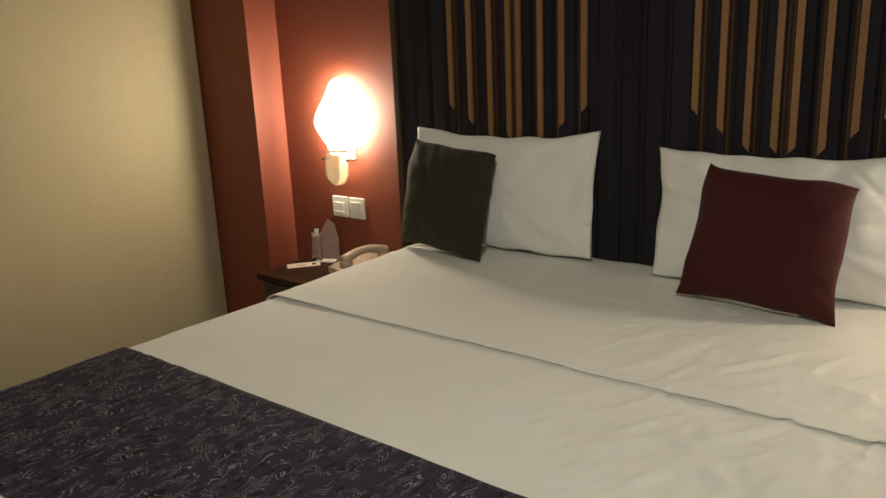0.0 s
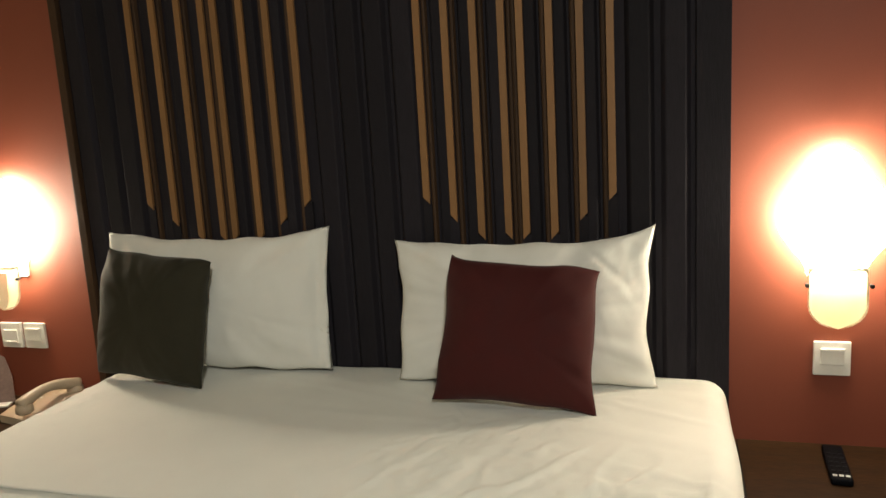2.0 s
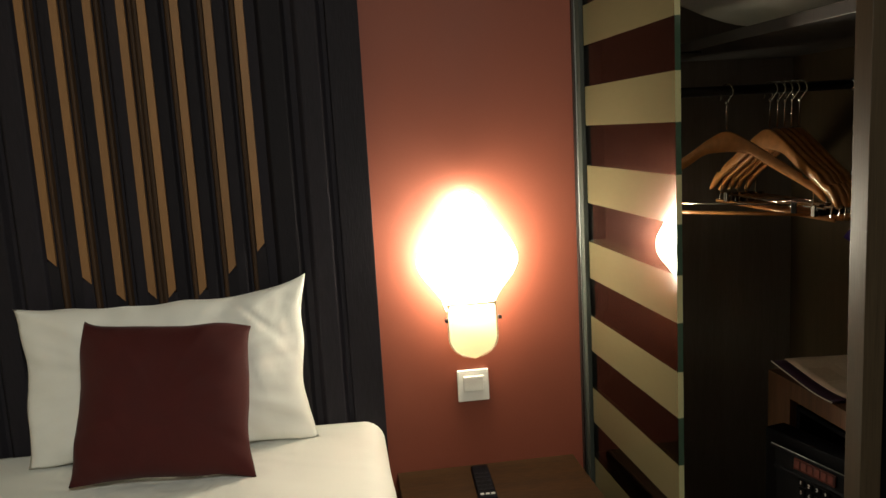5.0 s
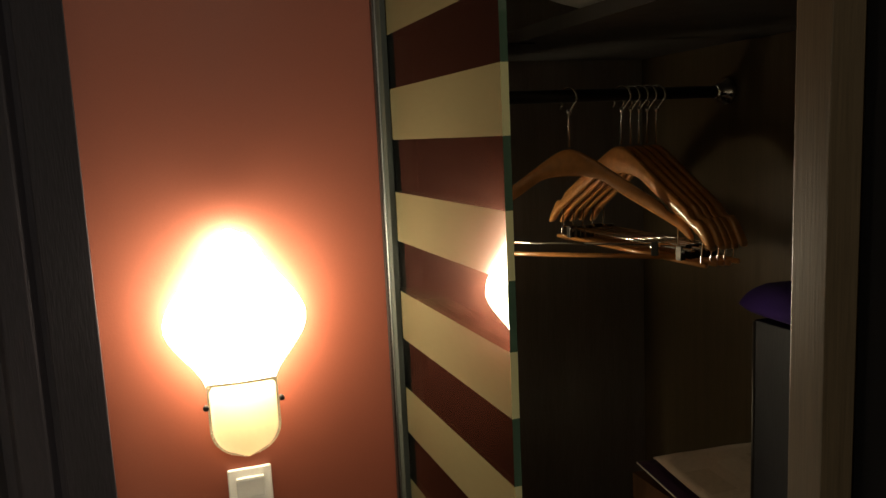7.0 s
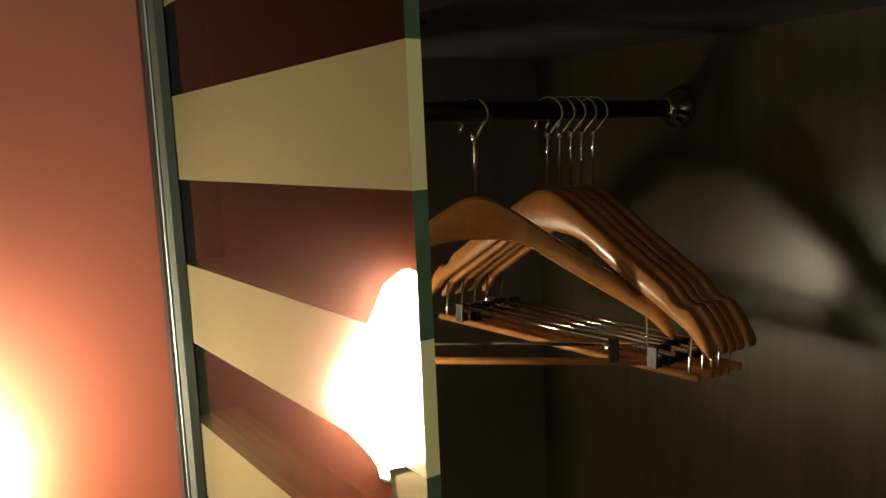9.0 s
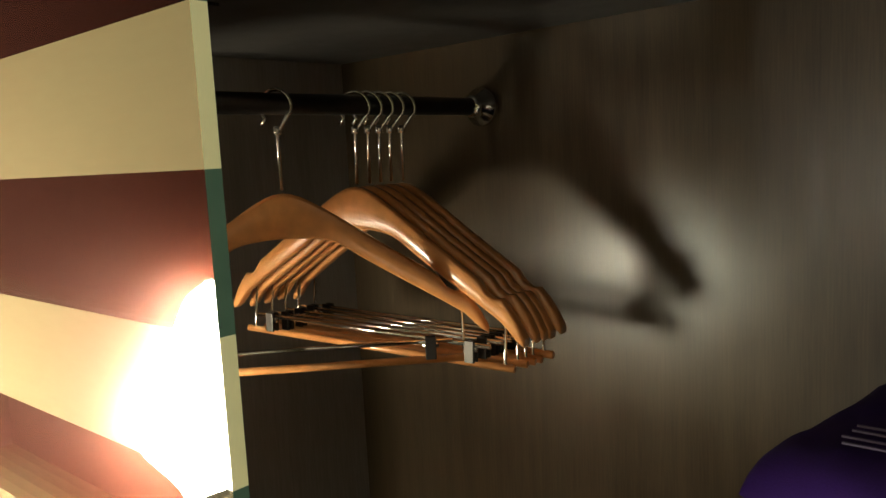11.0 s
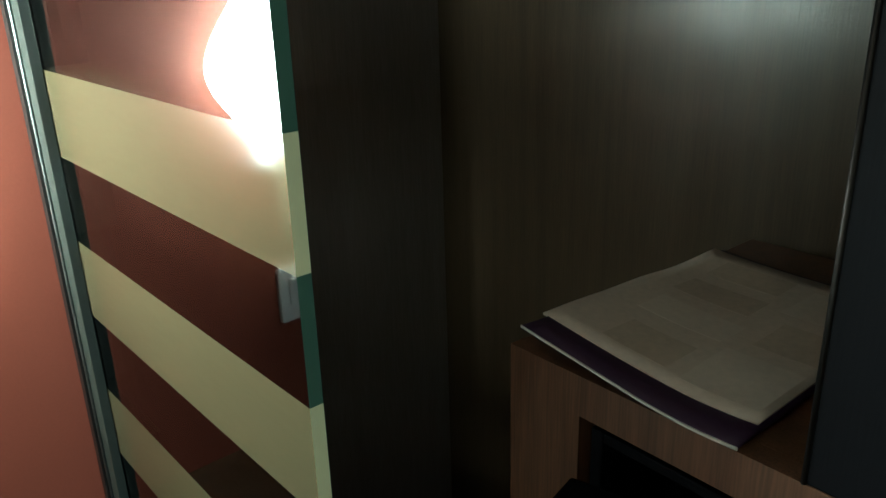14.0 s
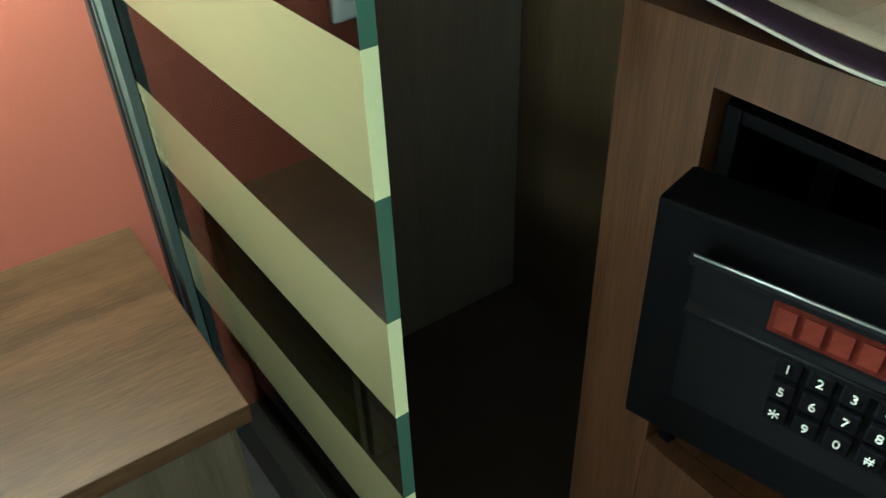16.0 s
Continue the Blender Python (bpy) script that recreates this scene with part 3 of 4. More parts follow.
wall_switch(pose(0.547, WALL, 0.655), "white plastic light switch on the red wall", False)
wall_switch(pose(-2.072, WALL, 0.645), "white plastic light switch beside another on the red wall", True)
wall_switch(pose(-1.972, WALL, 0.645), "white plastic light switch beside another on the red wall", False)

# ---------------------------------------------------------------- nightstands
NS_TOP = 0.419


def nightstand(x0, x1, label):
    ns = thing("nightstand", label, "nightstand", pose((x0 + x1) / 2, 2.805, 0))
    w = (x1 - x0) / 2
    part("top", bm_box((-w, -0.195, NS_TOP - 0.025), (w, 0.193, NS_TOP), 0.002), TABLEWOOD, ns)
    part("body", bm_box((-w + 0.012, -0.165, 0.05), (w - 0.012, 0.19, NS_TOP - 0.026), 0.003), DARKWOOD, ns)
    part("drawer_front", bm_box((-w + 0.02, -0.181, 0.21), (w - 0.02, -0.166, NS_TOP - 0.035), 0.003), DARKWOOD, ns)
    part("drawer_front", bm_box((-w + 0.02, -0.181, 0.065), (w - 0.02, -0.166, 0.20), 0.003), DARKWOOD, ns)
    part("plinth", bm_box((-w + 0.03, -0.15, 0.0), (w - 0.03, 0.18, 0.049)), BLACKPLASTIC, ns)
    return ns


nightstand(0.32, 0.828, "wooden nightstand with a bare warm brown top beside the glass panel")
nightstand(-2.205, -1.57, "wooden nightstand carrying a telephone, a card and a small stand")

rc = thing("remote_control", "black remote control with small buttons on the nightstand", "remote control", pose(0.541, 2.858, NS_TOP, 0, 0, -3))
part("casing", bm_box((-0.024, -0.098, 0.0), (0.024, 0.098, 0.017), 0.006, 3), BLACKPLASTIC, rc, smooth=True)
for j in range(6):
    for i in range(3):
        part("button", bm_box((-0.005, -0.004, 0), (0.005, 0.004, 0.003), 0.001), GREYPLASTIC if j > 0 else WHITEINK, rc, at=pose(-0.014 + i * 0.014, -0.078 + j * 0.024, 0.0155))

phone = thing("telephone", "beige desk telephone with its handset on the cradle", "telephone", pose(-1.845, 2.855, NS_TOP, 0, 0, -12))
part("phone_base", bm_prism([(-0.10, 0.0), (0.10, 0.0), (0.10, 0.055), (0.03, 0.06), (-0.10, 0.025)], 0.17, "X", 0.006), BEIGEPLASTIC, phone, smooth=False)
arc = [(-0.0, -0.105 + 0.21 * k / 16, 0.075 + 0.026 * math.sin(math.pi * k / 16)) for k in range(17)]
handset = part("handset", bm_tube(arc, [0.022 - 0.006 * math.sin(math.pi * k / 16) for k in range(17)], 12), BEIGEPLASTIC, phone, smooth=True, at=pose(0.045, 0, 0))
for sy in (-0.092, 0.092):
    part("ear_piece", bm_lathe([(0.018, 0.044), (0.027, 0.050), (0.027, 0.068), (0.020, 0.076)], 16), BEIGEPLASTIC, handset, smooth=True, at=pose(0, sy, 0))
for j in range(4):
    for i in range(3):
        part("button", bm_box((-0.006, -0.005, 0), (0.006, 0.005, 0.004), 0.001), WHITEPLASTIC, phone, at=pose(-0.05 + i * 0.017, -0.045 + j * 0.018, 0.034 + j * 0.0055, 16, 0, 0))

card = thing("printed_card", "white printed card lying on the nightstand", "card", pose(-2.125, 2.80, NS_TOP, 0, 0, 52))
part("sheet", bm_box((-0.07, -0.032, 0.0), (0.07, 0.032, 0.0015)), WHITEPLASTIC, card)
part("printed_block", bm_box((-0.03, -0.018, 0.0014), (0.012, 0.014, 0.0020)), GREYINK, card)
part("printed_block", bm_box((0.035, -0.012, 0.0014), (0.052, 0.010, 0.0020)), BLACKPLASTIC, card)

stand = thing("table_stand", "small clear table stand with a pinkish packet leaning on it", "display stand", pose(-2.085, 2.90, NS_TOP, 0, 0, 25))
part("foot", bm_box((-0.045, -0.03, 0.0), (0.045, 0.03, 0.006), 0.002), WHITEPLASTIC, stand)
part("back", bm_prism([(-0.045, 0.0), (0.045, 0.0), (0.040, 0.09), (0.020, 0.155), (-0.010, 0.175), (-0.040, 0.12)], 0.004, "Y"), PINKBAG, stand, "pale translucent plate", at=pose(0.01, 0.01, 0.006, -10, 0, 0))
packet = thing("packet", "crumpled pinkish packet with a white tag, leaning on a table stand", "packet", pose(-2.115, 2.868, NS_TOP + 0.004, -8, 0, 20))
part("wrapper", bm_pillow(0.055, 0.125, 0.025, 31.0, 0.008, 0.006, 16), PINKBAG, packet, smooth=True)
part("tag", bm_box((-0.009, -0.003, 0.114), (0.011, 0.001, 0.140), 0.001), WHITEPLASTIC, packet, "white paper tag")

# ---------------------------------------------------------------- glass panel
panel = tagged(thing("glass_panel", "floor-to-ceiling glass panel with cream horizontal stripes", "glass partition"), kind="structure")
panel.matrix_basis = pose(PANE, WALL, 0, 0, 0, 1.45) @ pose(-PANE, -WALL, 0)    # it stands a little askew to the wall
THICK = 0.012
Y0, Y1 = 2.424, 2.983
BOTTOMS = [1.353 - 0.2065 * k for k in range(-5, 7)]


def bm_pane(lo, hi):
    """An upright sheet of glass whose end towards the room is a ground edge of its own material."""
    bm = bm_box((PANE, Y0, lo), (PANE + THICK, Y1, hi))
    bm.faces.ensure_lookup_table()
    for fc in bm.faces:
        if fc.calc_center_median().y < Y0 + 0.001:
            fc.material_index = 1
    return bm


z = 0.004
for b in sorted(BOTTOMS):
    if b - z > 0.004:
        pn = part("clear_pane", bm_pane(z, b), GLASS, panel, "clear glass band with a green ground edge")
        pn.data.materials.append(GREENEDGE)
    top = min(b + 0.101, 2.58)
    pn = part("cream_band", bm_pane(b, top), CREAM, panel, "cream glass band with a pale ground edge")
    pn.data.materials.append(CREAMEDGE)
    z = b + 0.101
# The dark box draws the shadow gap between the wall and the lip.
part("wall_channel_shadow", bm_box((PANE - 0.020, 2.984, 0), (PANE + THICK + 0.018, WALL, 2.58), 0.001), DARKMETAL, panel, "wall channel, dark to stand for the shadow gap at the wall")
part("edge_trim", bm_tube([(PANE - 0.0150, 2.9815, 0.0), (PANE - 0.0150, 2.9815, 2.58)], 0.0018, 8), ALU, panel, "thin bright metal trim", True)
for x0 in (PANE - 0.013, PANE + THICK + 0.001):
    part("channel_lip", bm_box((x0, 2.953, 0), (x0 + 0.012, 2.9835, 2.58), 0.001), LIPMETAL, panel, "grey-green metal lip of the channel")

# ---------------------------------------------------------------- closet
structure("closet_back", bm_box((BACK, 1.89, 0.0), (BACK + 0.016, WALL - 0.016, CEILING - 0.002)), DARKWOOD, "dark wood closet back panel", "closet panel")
structure("closet_end", bm_box((PANE + THICK + 0.02, WALL - 0.015, 0.0), (BACK + 0.016, WALL - 0.001, CEILING - 0.002)), ENDWOOD, "grey-brown closet end panel, coloured paler in place of light", "closet panel")
structure("closet_side", bm_box((0.90, 1.855, 0.0), (BACK + 0.016, 1.889, CEILING - 0.002), 0.001), DARKWOOD, "wooden closet side panel with a lit edge", "closet panel")
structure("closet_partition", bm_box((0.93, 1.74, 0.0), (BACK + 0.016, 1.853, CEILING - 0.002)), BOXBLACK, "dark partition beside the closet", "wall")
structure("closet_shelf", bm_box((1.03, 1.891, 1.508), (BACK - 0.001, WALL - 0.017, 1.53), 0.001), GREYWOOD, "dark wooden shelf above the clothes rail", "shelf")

ROD_Y, ROD_Z = 2.686, 1.417
rail = thing("clothes_rail", "dark round clothes rail with chrome ends across the closet", "clothes rail")
part("rod", bm_tube([(0.935, ROD_Y, ROD_Z), (BACK - 0.004, ROD_Y, ROD_Z)], 0.0115, 16), DARKMETAL, rail, smooth=True)
part("flange", bm_lathe([(0.024, 0.0), (0.026, -0.004), (0.026, -0.012), (0.018, -0.016), (0.016, -0.030), (0.013, -0.034)], 24, "X"), CHROME, rail, "chrome wall flange", True, at=pose(BACK - 0.0005, ROD_Y, ROD_Z))
part("hanging_post", bm_tube([(0.947, ROD_Y, ROD_Z - 0.012), (0.947, ROD_Y, 1.488)], 0.0105, 14), SATIN, rail, "chrome hanging post", True)
part("collar", bm_lathe([(0.010, 1.478), (0.0145, 1.480), (0.0145, 1.488), (0.010, 1.490), (0.012, 1.496), (0.022, 1.5045)], 18), SATIN, rail, "chrome collar flaring to the shelf", True, at=pose(0.947, ROD_Y, 0))
part("mounting_plate", bm_box((0.905, ROD_Y - 0.03, 1.5046), (1.06, ROD_Y + 0.03, 1.5078), 0.001), DARKMETAL, rail, "dark plate under the shelf")


def arm_outline(sign):
    """One shoulder of a hanger seen from the front, as pairs (along, up) from the neck."""
    top, low = [], []
    for k in range(25):
        v = k / 24
        x = 0.216 * v
        up = 0.005 - 0.147 * (math.sqrt(v * v + 0.0121) - 0.11) - 0.004 * smooth_step(0.0, 0.5, v) - 0.010 * smooth_step(0.86, 1.0, v)
        thick = 0.050 - 0.020 * smooth_step(0.0, 0.30, v) - 0.004 * smooth_step(0.3, 0.9, v)
        under = up - thick
        if 0.79 < v < 0.85:
            up -= 0.007
        if v > 0.92:
            up -= 0.013 * ((v - 0.92) / 0.08) ** 2
            under += 0.003 * ((v - 0.92) / 0.08) ** 2
        top.append((sign * x, up))
        low.append((sign * x, under))
    return top, low


def bm_hanger_body():
    rt, rl = arm_outline(1)
    lt, ll = arm_outline(-1)
    top = lt[::-1] + rt[1:]
    low = ll[::-1] + rl[1:]
    bm = bmesh.new()
    n = len(top)
    rings = []
    for k in range(n):
        (x, a), (_, b) = top[k], low[k]
        s = abs(x) / 0.216
        bow = 0.010 * s * s - 0.002
        t = 0.0060 + 0.0018 * s ** 1.5
        mid = (a + b) / 2
        ring = []
        for q in range(10):
            ang = 2 * math.pi * q / 10
            c, sn = math.cos(ang), math.sin(ang)
            sq = 0.45
            ring.append(bm.verts.new((x, bow + t * math.copysign(abs(c) ** sq, c), mid + (a - b) / 2 * math.copysign(abs(sn) ** sq, sn))))
        rings.append(ring)
    for r0, r1 in zip(rings, rings[1:]):
        for q in range(10):
            bm.faces.new((r0[q], r0[(q + 1) % 10], r1[(q + 1) % 10], r1[q]))
    bm.faces.new(rings[0][::-1]), bm.faces.new(rings[-1])
    bmesh.ops.recalc_face_normals(bm, faces=bm.faces)
    return bm


def hanger(at, turn, label):
    """A suit hanger with clips; its origin is the top of the rail, its arms run along local x."""
    hg = thing("coat_hanger", label, "hanger", at, "hangers on the clothes rail")
    neck = -0.098
    r = 0.0185
    hook = [(0.0, 0.0, neck - 0.006), (0.0, 0.0, -0.046), (0.0, -0.004, -0.038), (0.0, -0.013, -0.026)]
    hook += [(0.0, r * math.cos(a), -0.0160 + r * math.sin(a)) for a in [math.radians(v) for v in range(200, -41, -20)]]
    hook += [(0.0, 0.0190, -0.0345)]
    part("hook", bm_tube(hook, 0.0021, 8), CHROME, hg, "chrome wire hook", True, at=pose(0, 0, 0, 0, 0, -turn + 25))
    part("ferrule", bm_lathe([(0.002, 0.0), (0.0045, 0.001), (0.0045, 0.008), (0.002, 0.010)], 10), CHROME, hg, "small chrome sleeve", True, at=pose(0, 0, -0.046))
    part("shoulder", bm_hanger_body(), HANGERWOOD, hg, "varnished wooden shoulder piece", True, at=pose(0, 0, neck - 0.0135))
    part("trouser_bar", bm_tube([(-0.20, 0.012, neck - 0.205), (0.20, 0.012, neck - 0.205)], 0.0045, 10), HANGERWOOD, hg, "round wooden bar", True)
    part("clip_bar", bm_tube([(-0.175, 0.004, neck - 0.182), (0.175, 0.004, neck - 0.182)], 0.0028, 8), CHROME, hg, "chrome clip bar", True)
    for sx in (-1, 1):
        part("side_wire", bm_tube([(sx * 0.187, 0.018, neck - 0.135), (sx * 0.188, 0.012, neck - 0.20), (sx * 0.196, 0.012, neck - 0.207)], 0.0018, 8), CHROME, hg, "chrome wire", True)
        clip = part("clip", join(bm_box((-0.006, -0.006, -0.016), (0.006, -0.002, 0.009), 0.001), bm_box((-0.006, 0.002, -0.016), (0.006, 0.006, 0.009), 0.001)), DARKMETAL, hg, "metal clip",
                    at=pose(sx * 0.15, 0.004, neck - 0.186, 0, 0, 0))
        part("clip_spring", bm_lathe([(0.004, -0.009), (0.004, 0.009)], 12, "X"), CHROME, clip, smooth=True)
    return hg


HANGERS = ((1.136, -43.5, 0.0), (1.247, -79, 2.5), (1.266, -80, 1.8), (1.284, -81.5, 1.8), (1.302, -83, 2.0), (1.321, -84.5, 1.2))
hanger_label = "varnished wooden suit hanger with chrome hook and clips"
for x, turn, lean in HANGERS:
    hanger(pose(x, ROD_Y, ROD_Z + 0.0125, 0, lean, turn), turn, hanger_label)

# safe cupboard
FRONT = 1.086
cup = thing("safe_cupboard", "low walnut cupboard with an opening for a safe", "cupboard", pose(FRONT, 2.409, 0))
CW = 0.518   # runs towards -y
part("top_board", bm_box((0.0205, -CW, 0.8035), (BACK - FRONT - 0.002, 0.0, 0.8265), 0.0015), WALNUT, cup)
part("front_frame", join(bm_box((0.0, -0.080, 0.0), (0.02, 0.0, 0.827)), bm_box((0.0, -CW, 0.0), (0.02, -CW + 0.088, 0.827)),
                         bm_box((0.0, -CW + 0.088, 0.7905), (0.02, -0.080, 0.827))), WALNUT, cup)
part("side", bm_box((0.0205, -0.02, 0.0), (BACK - FRONT - 0.002, 0.0, 0.803), 0.001), WALNUT, cup)
part("side", bm_box((0.0205, -CW, 0.0), (BACK - FRONT - 0.002, -CW + 0.02, 0.803), 0.001), WALNUT, cup)
part("lower_door", bm_box((0.0, -CW + 0.0885, 0.02), (0.02, -0.0805, 0.455), 0.001), WALNUT, cup)
part("shelf_board", bm_box((0.021, -CW + 0.021, 0.437), (BACK - FRONT - 0.002, -0.021, 0.455), 0.001), WALNUT, cup)

SAFE_Y1 = 2.325
safe = thing("safe", "black electronic safe with a red display window and keypad", "safe", pose(1.022, SAFE_Y1, 0.4555))
SW = 0.395
part("case_side", bm_box((0.075, -0.012, 0.0), (0.40, 0.0, 0.322), 0.002), BLACKPLASTIC, safe)
part("case_side", bm_box((0.075, -SW, 0.0), (0.40, -SW + 0.012, 0.322), 0.002), BLACKPLASTIC, safe)
part("case_top", bm_box((0.075, -SW + 0.0125, 0.312), (0.40, -0.0125, 0.322), 0.002), BLACKPLASTIC, safe)
part("case_back", bm_box((0.38, -SW + 0.0125, 0.0), (0.40, -0.0125, 0.3115)), BLACKPLASTIC, safe)
part("inner_rib", bm_box((0.12, -0.06, 0.24), (0.37, -0.045, 0.3115), 0.002), BLACKPLASTIC, safe)
AJAR = pose(0.082, 1.960 - SAFE_Y1, -0.008, 0, 0, 14.3)    # the door stands a little open
part("safe_door", bm_box((0.006, 0.0, 0.110), (0.052, 0.357, 0.300), 0.003), BLACKPLASTIC, safe, "black safe door standing ajar", at=AJAR)
UNIT = [(0.004, 0.150), (0.0445, 0.140), (0.0445, 0.236), (-0.010, 0.283), (-0.015, 0.281), (-0.013, 0.276), (-0.002, 0.272), (0.000, 0.240), (-0.006, 0.236), (-0.004, 0.231), (0.002, 0.228)]
control = part("control_panel", bm_prism(UNIT, 0.19, "Y"), GREYPLASTIC, safe, "raised dark grey control panel", at=AJAR @ pose(0.0, 0.229, 0.0))
window = part("display_window", bm_box((-0.001, -0.047, -0.0115), (0.003, 0.047, 0.0115), 0.0008), REDWINDOW, control, "dull red display window", at=pose(-0.004, -0.001, 0.2585, 0, 3, 0))
for k in range(6):
    part("digit_cell", bm_box((-0.0016, -0.0055, -0.0075), (0.0, 0.0055, 0.0075)), DARKREDCELL, control, at=pose(-0.0045, 0.037 - k * 0.0152, 0.2585, 0, 3, 0))
KEY_SIGNS = ("1", "2", "3", "4", "5", "6", "7", "8", "*", "9", "0", "#")
key_mesh = mesh_of("key", bm_box((-0.004, -0.0075, -0.0075), (0.002, 0.0075, 0.0075), 0.0015), BLACKPLASTIC)
for k, sign in enumerate(KEY_SIGNS):
    y, zz = 0.028 - (k % 4) * 0.0186, 0.2255 - (k // 4) * 0.0200
    kp = new("key", key_mesh)
    kp.parent, kp.matrix_basis = control, pose(-0.001 + 0.001 * (k // 4), y, zz, 0, -2, 0)
    text_part("key_sign", sign, 0.0092 if sign != "*" else 0.016, WHITEINK, control, pose(-0.0056 + 0.001 * (k // 4), y, zz - (0.003 if sign == "*" else 0), 90, 0, -90))
part("panel_lip", bm_tube([(-0.0062, 0.078, 0.2375), (-0.0062, -0.060, 0.2375)], 0.0013, 8), GREYPLASTIC, control, "thin raised edge under the display", True)
part("panel_edge", bm_tube([(-0.012, 0.093, 0.2825), (-0.012, -0.093, 0.2825)], 0.0009, 8), ALU, control, "thin pale metal line along the top edge", True)

# papers on the cupboard
folder = thing("document_folder", "dark purple folder with printed sheets, curling at its edges", "folder", pose(1.080, 2.399, 0.8270))


def bm_sheet(x0, x1, y0, y1, thick, curl, n=14, span=None):
    """A sheet lying flat whose near and left edges curl up; span is the larger sheet whose curl it follows."""
    bm = bmesh.new()
    sx0, sx1, sy0, sy1 = span or (x0, x1, y0, y1)

    def height(x, y):
        u, v = min(max((x - sx0) / (sx1 - sx0), 0), 1), min(max((y - sy0) / (sy1 - sy0), 0), 1)
        return curl * (0.85 * v ** 1.8 * (0.35 + 0.65 * (1 - u)) + 0.12 * (1 - v) ** 4) + 0.0045 * noise.noise(Vector((x * 11, y * 7, 2)))

    layers = []
    for dz in (0.0, thick):
        layers.append([[bm.verts.new((x0 + (x1 - x0) * i / n, y0 + (y1 - y0) * j / n, dz + max(0.0, height(x0 + (x1 - x0) * i / n, y0 + (y1 - y0) * j / n)))) for i in range(n + 1)] for j in range(n + 1)])
    low, up = layers
    for j in range(n):
        for i in range(n):
            bm.faces.new((up[j][i], up[j][i + 1], up[j + 1][i + 1], up[j + 1][i]))
            bm.faces.new((low[j][i], low[j + 1][i], low[j + 1][i + 1], low[j][i + 1]))
    for k in range(n):
        bm.faces.new((low[0][k], low[0][k + 1], up[0][k + 1], up[0][k]))
        bm.faces.new((low[n][k + 1], low[n][k], up[n][k], up[n][k + 1]))
        bm.faces.new((low[k + 1][0], low[k][0], up[k][0], up[k + 1][0]))
        bm.faces.new((low[k][n], low[k + 1][n], up[k + 1][n], up[k][n]))
    bmesh.ops.recalc_face_normals(bm, faces=bm.faces)
    return bm


part("cover", bm_sheet(0.004, 0.314, -0.208, -0.006, 0.004, 0.024), DEEPPURPLE, folder, "dark purple cover", True)
COVER, LEAF = (0.004, 0.314, -0.208, -0.006), (0.036, 0.306, -0.205, 0.000)
part("pale_edge", bm_sheet(0.0028, 0.0038, -0.209, -0.005, 0.0022, 0.026, span=COVER), WHITEPLASTIC, folder, "white cut edge", True)
part("sheet", bm_sheet(*LEAF, 0.002, 0.021), PAPER, folder, "cream printed sheet", True, at=pose(0, 0, 0.0045))
for x0, x1, y0, y1, ink in ((0.050, 0.120, -0.198, -0.130, PALEINK), (0.055, 0.100, -0.115, -0.050, GREYINK), (0.125, 0.165, -0.120, -0.035, PALEINK), (0.140, 0.195, -0.198, -0.140, GREYINK),
                            (0.185, 0.225, -0.110, -0.030, GREYINK), (0.215, 0.280, -0.196, -0.125, PALEINK), (0.245, 0.285, -0.105, -0.030, GREYINK)):
    part("printed_block", bm_sheet(x0, x1, y0, y1, 0.0002, 0.021, 8, LEAF), ink, folder, at=pose(0, 0, 0.00655))

# box with the purple bag
box = thing("tea_box", "plain dark box standing on the cupboard under a purple bag", "box", pose(1.086, 2.146, 0.8270))
part("box_body", bm_box((0.0, -0.25, 0.0), (0.36, 0.0, 0.2990), 0.002), BOXBLACK, box)
# A metal strip stands in for the highlight along the box's upright corner.
part("corner_highlight", bm_tube([(0.0005, -0.0005, 0.0), (0.0005, -0.0005, 0.297)], 0.0022, 8), DARKMETAL, box, "corner highlight drawn as a thin metal strip", True)


BAG_W, BAG_D, BAG_H = 0.365, 0.355, 0.044


def bag_top(u, v):
    k = max(0.0, (1 - abs(u) ** 10) * (1 - abs(v) ** 12)) ** 0.5
    return BAG_H * (0.30 + 0.70 * k) + (0.005 * noise.noise(Vector((u * 3, v * 3, 5))) + 0.0025 * noise.noise(Vector((u * 9, v * 9, 5)))) * k


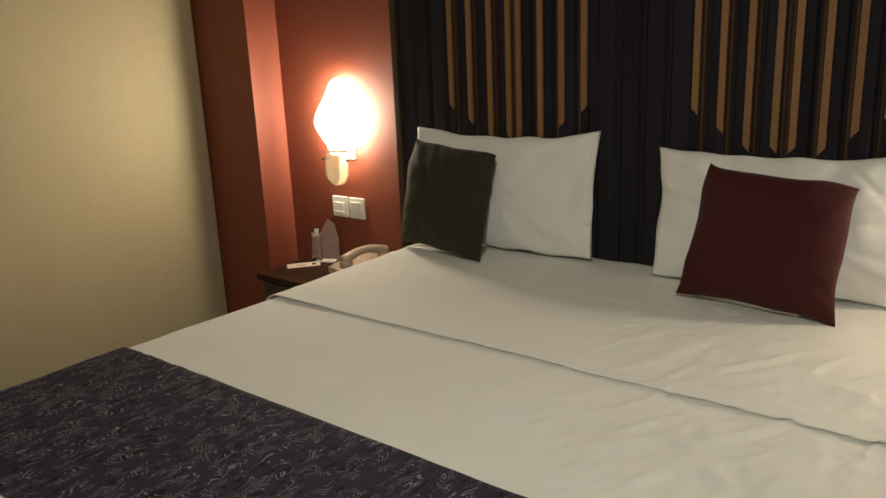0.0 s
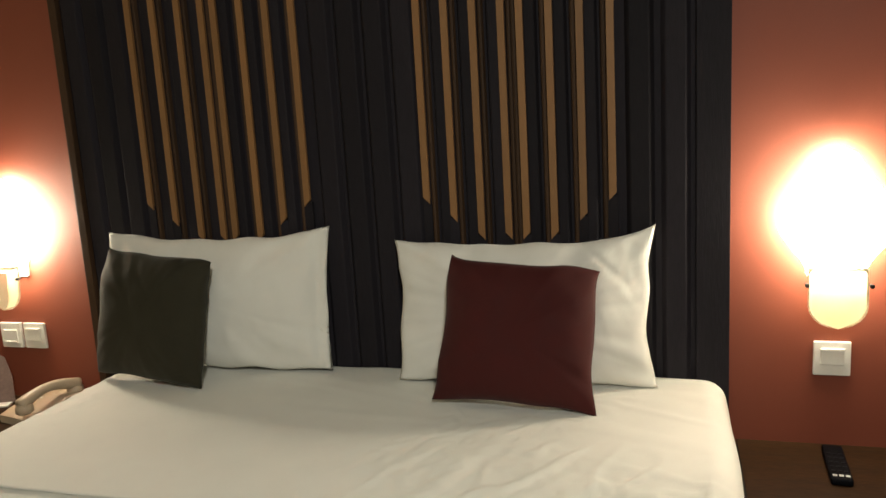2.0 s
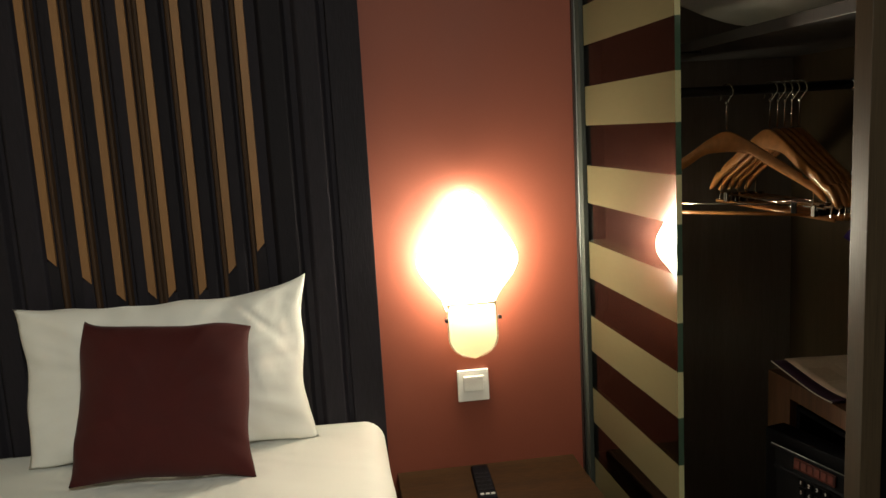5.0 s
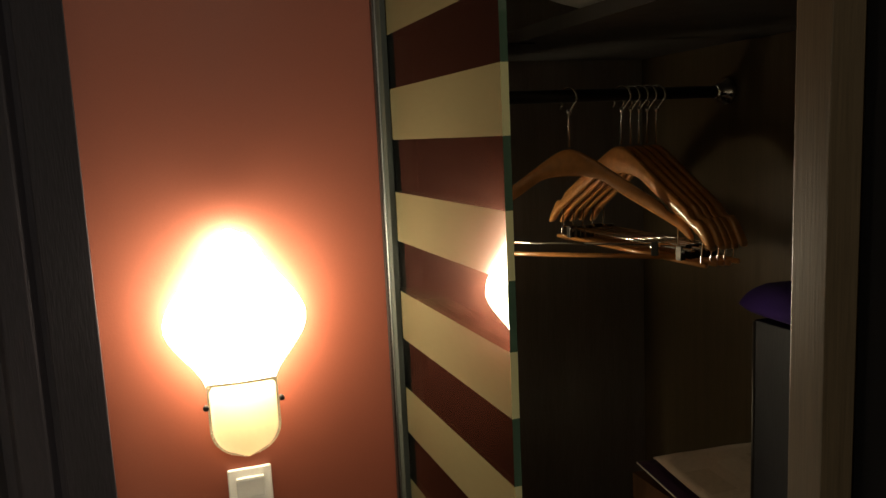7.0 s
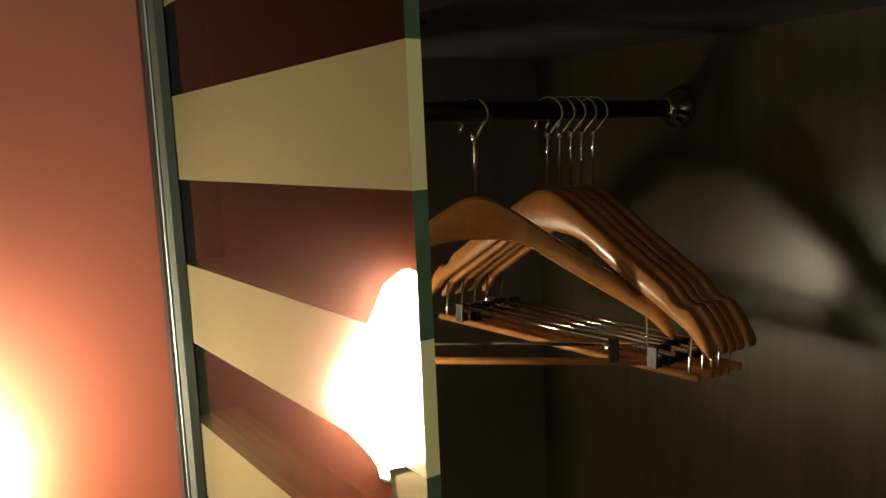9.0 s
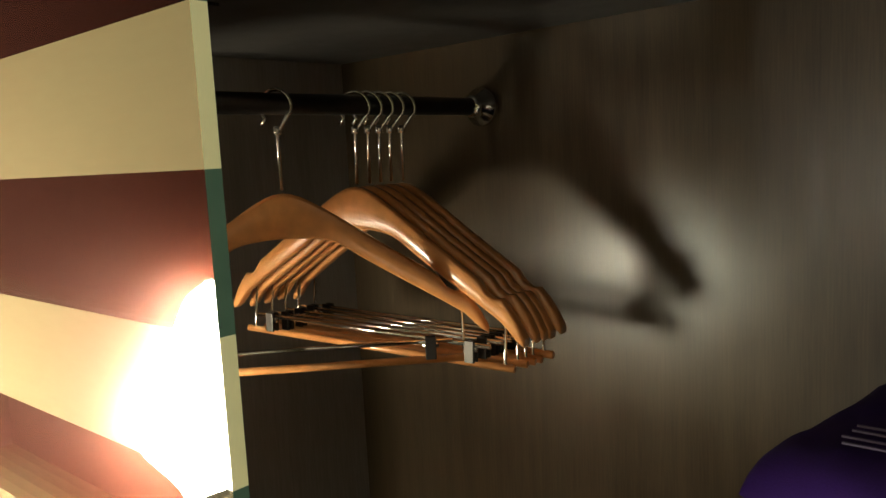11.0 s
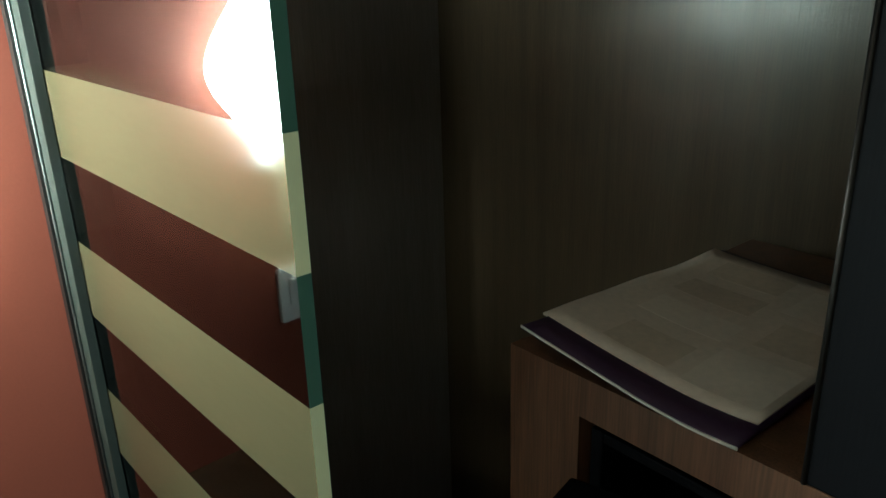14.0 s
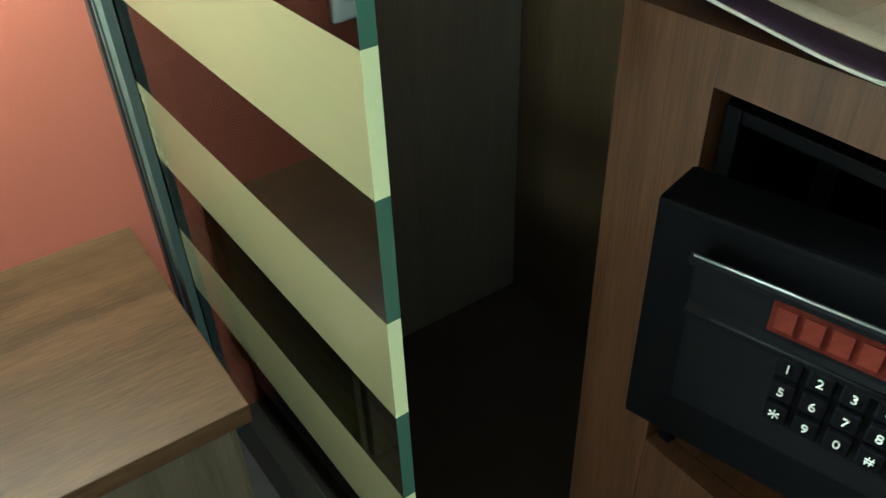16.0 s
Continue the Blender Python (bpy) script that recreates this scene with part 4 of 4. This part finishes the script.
def bm_bag(n=36):
    """A folded cloth bag: a soft slab with a blunt rounded rim and gentle dents."""
    bm = bmesh.new()
    up, low = [], []
    for j in range(n + 1):
        ru, rl = [], []
        for i in range(n + 1):
            u, v = math.sin(math.pi / 2 * (2 * i / n - 1)), math.sin(math.pi / 2 * (2 * j / n - 1))
            r = 1 - 0.05 * (u * v) ** 4
            x, y = BAG_D / 2 * u * r, BAG_W / 2 * v * r - 0.055 * (u + 1) / 2 * smooth_step(-0.2, 1.0, v)
            a = bm.verts.new((x, y, bag_top(u, v)))
            ru.append(a)
            k = max(0.0, (1 - abs(u) ** 10) * (1 - abs(v) ** 12)) ** 0.5
            rl.append(a if i in (0, n) or j in (0, n) else bm.verts.new((x, y, BAG_H * 0.30 * (1 - k))))
        up.append(ru), low.append(rl)
    for j in range(n):
        for i in range(n):
            bm.faces.new((up[j][i], up[j][i + 1], up[j + 1][i + 1], up[j + 1][i]))
            bm.faces.new((low[j][i], low[j + 1][i], low[j + 1][i + 1], low[j][i + 1]))
    return bm


bag = thing("laundry_bag", "dark purple folded cloth bag with pale print, on the dark box", "bag", pose(1.257, 2.002, 1.1262))
part("bag_body", bm_bag(), VELVET, bag, smooth=True)
text_part("print_letters", "LA", 0.044, LILACINK, bag, pose(-0.050, 0.095, bag_top(-0.28, 0.5) + 0.0015, 0, 0, -90))
for j, runs in enumerate((((0.125, 0.100), (0.094, 0.060), (0.054, 0.018), (0.010, -0.030)), ((0.125, 0.082), (0.076, 0.050), (0.042, -0.010)), ((0.128, 0.100), (0.092, 0.040), (0.034, 0.014)), ((0.125, 0.085), (0.077, 0.050)))):
    for y0, y1 in runs:
        x = -0.102 - 0.0105 * j
        part("print_line", bm_box((-0.0010, y1, 0), (0.0010, y0, 0.0012)), LILACINK, bag, at=pose(x, 0.0, bag_top(2 * x / BAG_D, (y0 + y1) / BAG_W) + 0.0004))
note = solid("paper_slip", bm_sheet(0.0, 0.15, -0.16, 0.0, 0.0012, 0.006), PALEINK, "cream paper slip lying on the purple bag", "paper", True, pose(1.184, 2.087, 1.1722, 0, 0, -14))

# bedding on the closet shelf
solid("spare_pillow", bm_pillow(0.80, 0.50, 0.22, 44.0, 0.015, 0.012), PILLOWCLOTH, "white spare pillow stuffed on the closet shelf", "pillow", True,
      pose(1.02, 2.36, 1.64, 90, 0, 90))
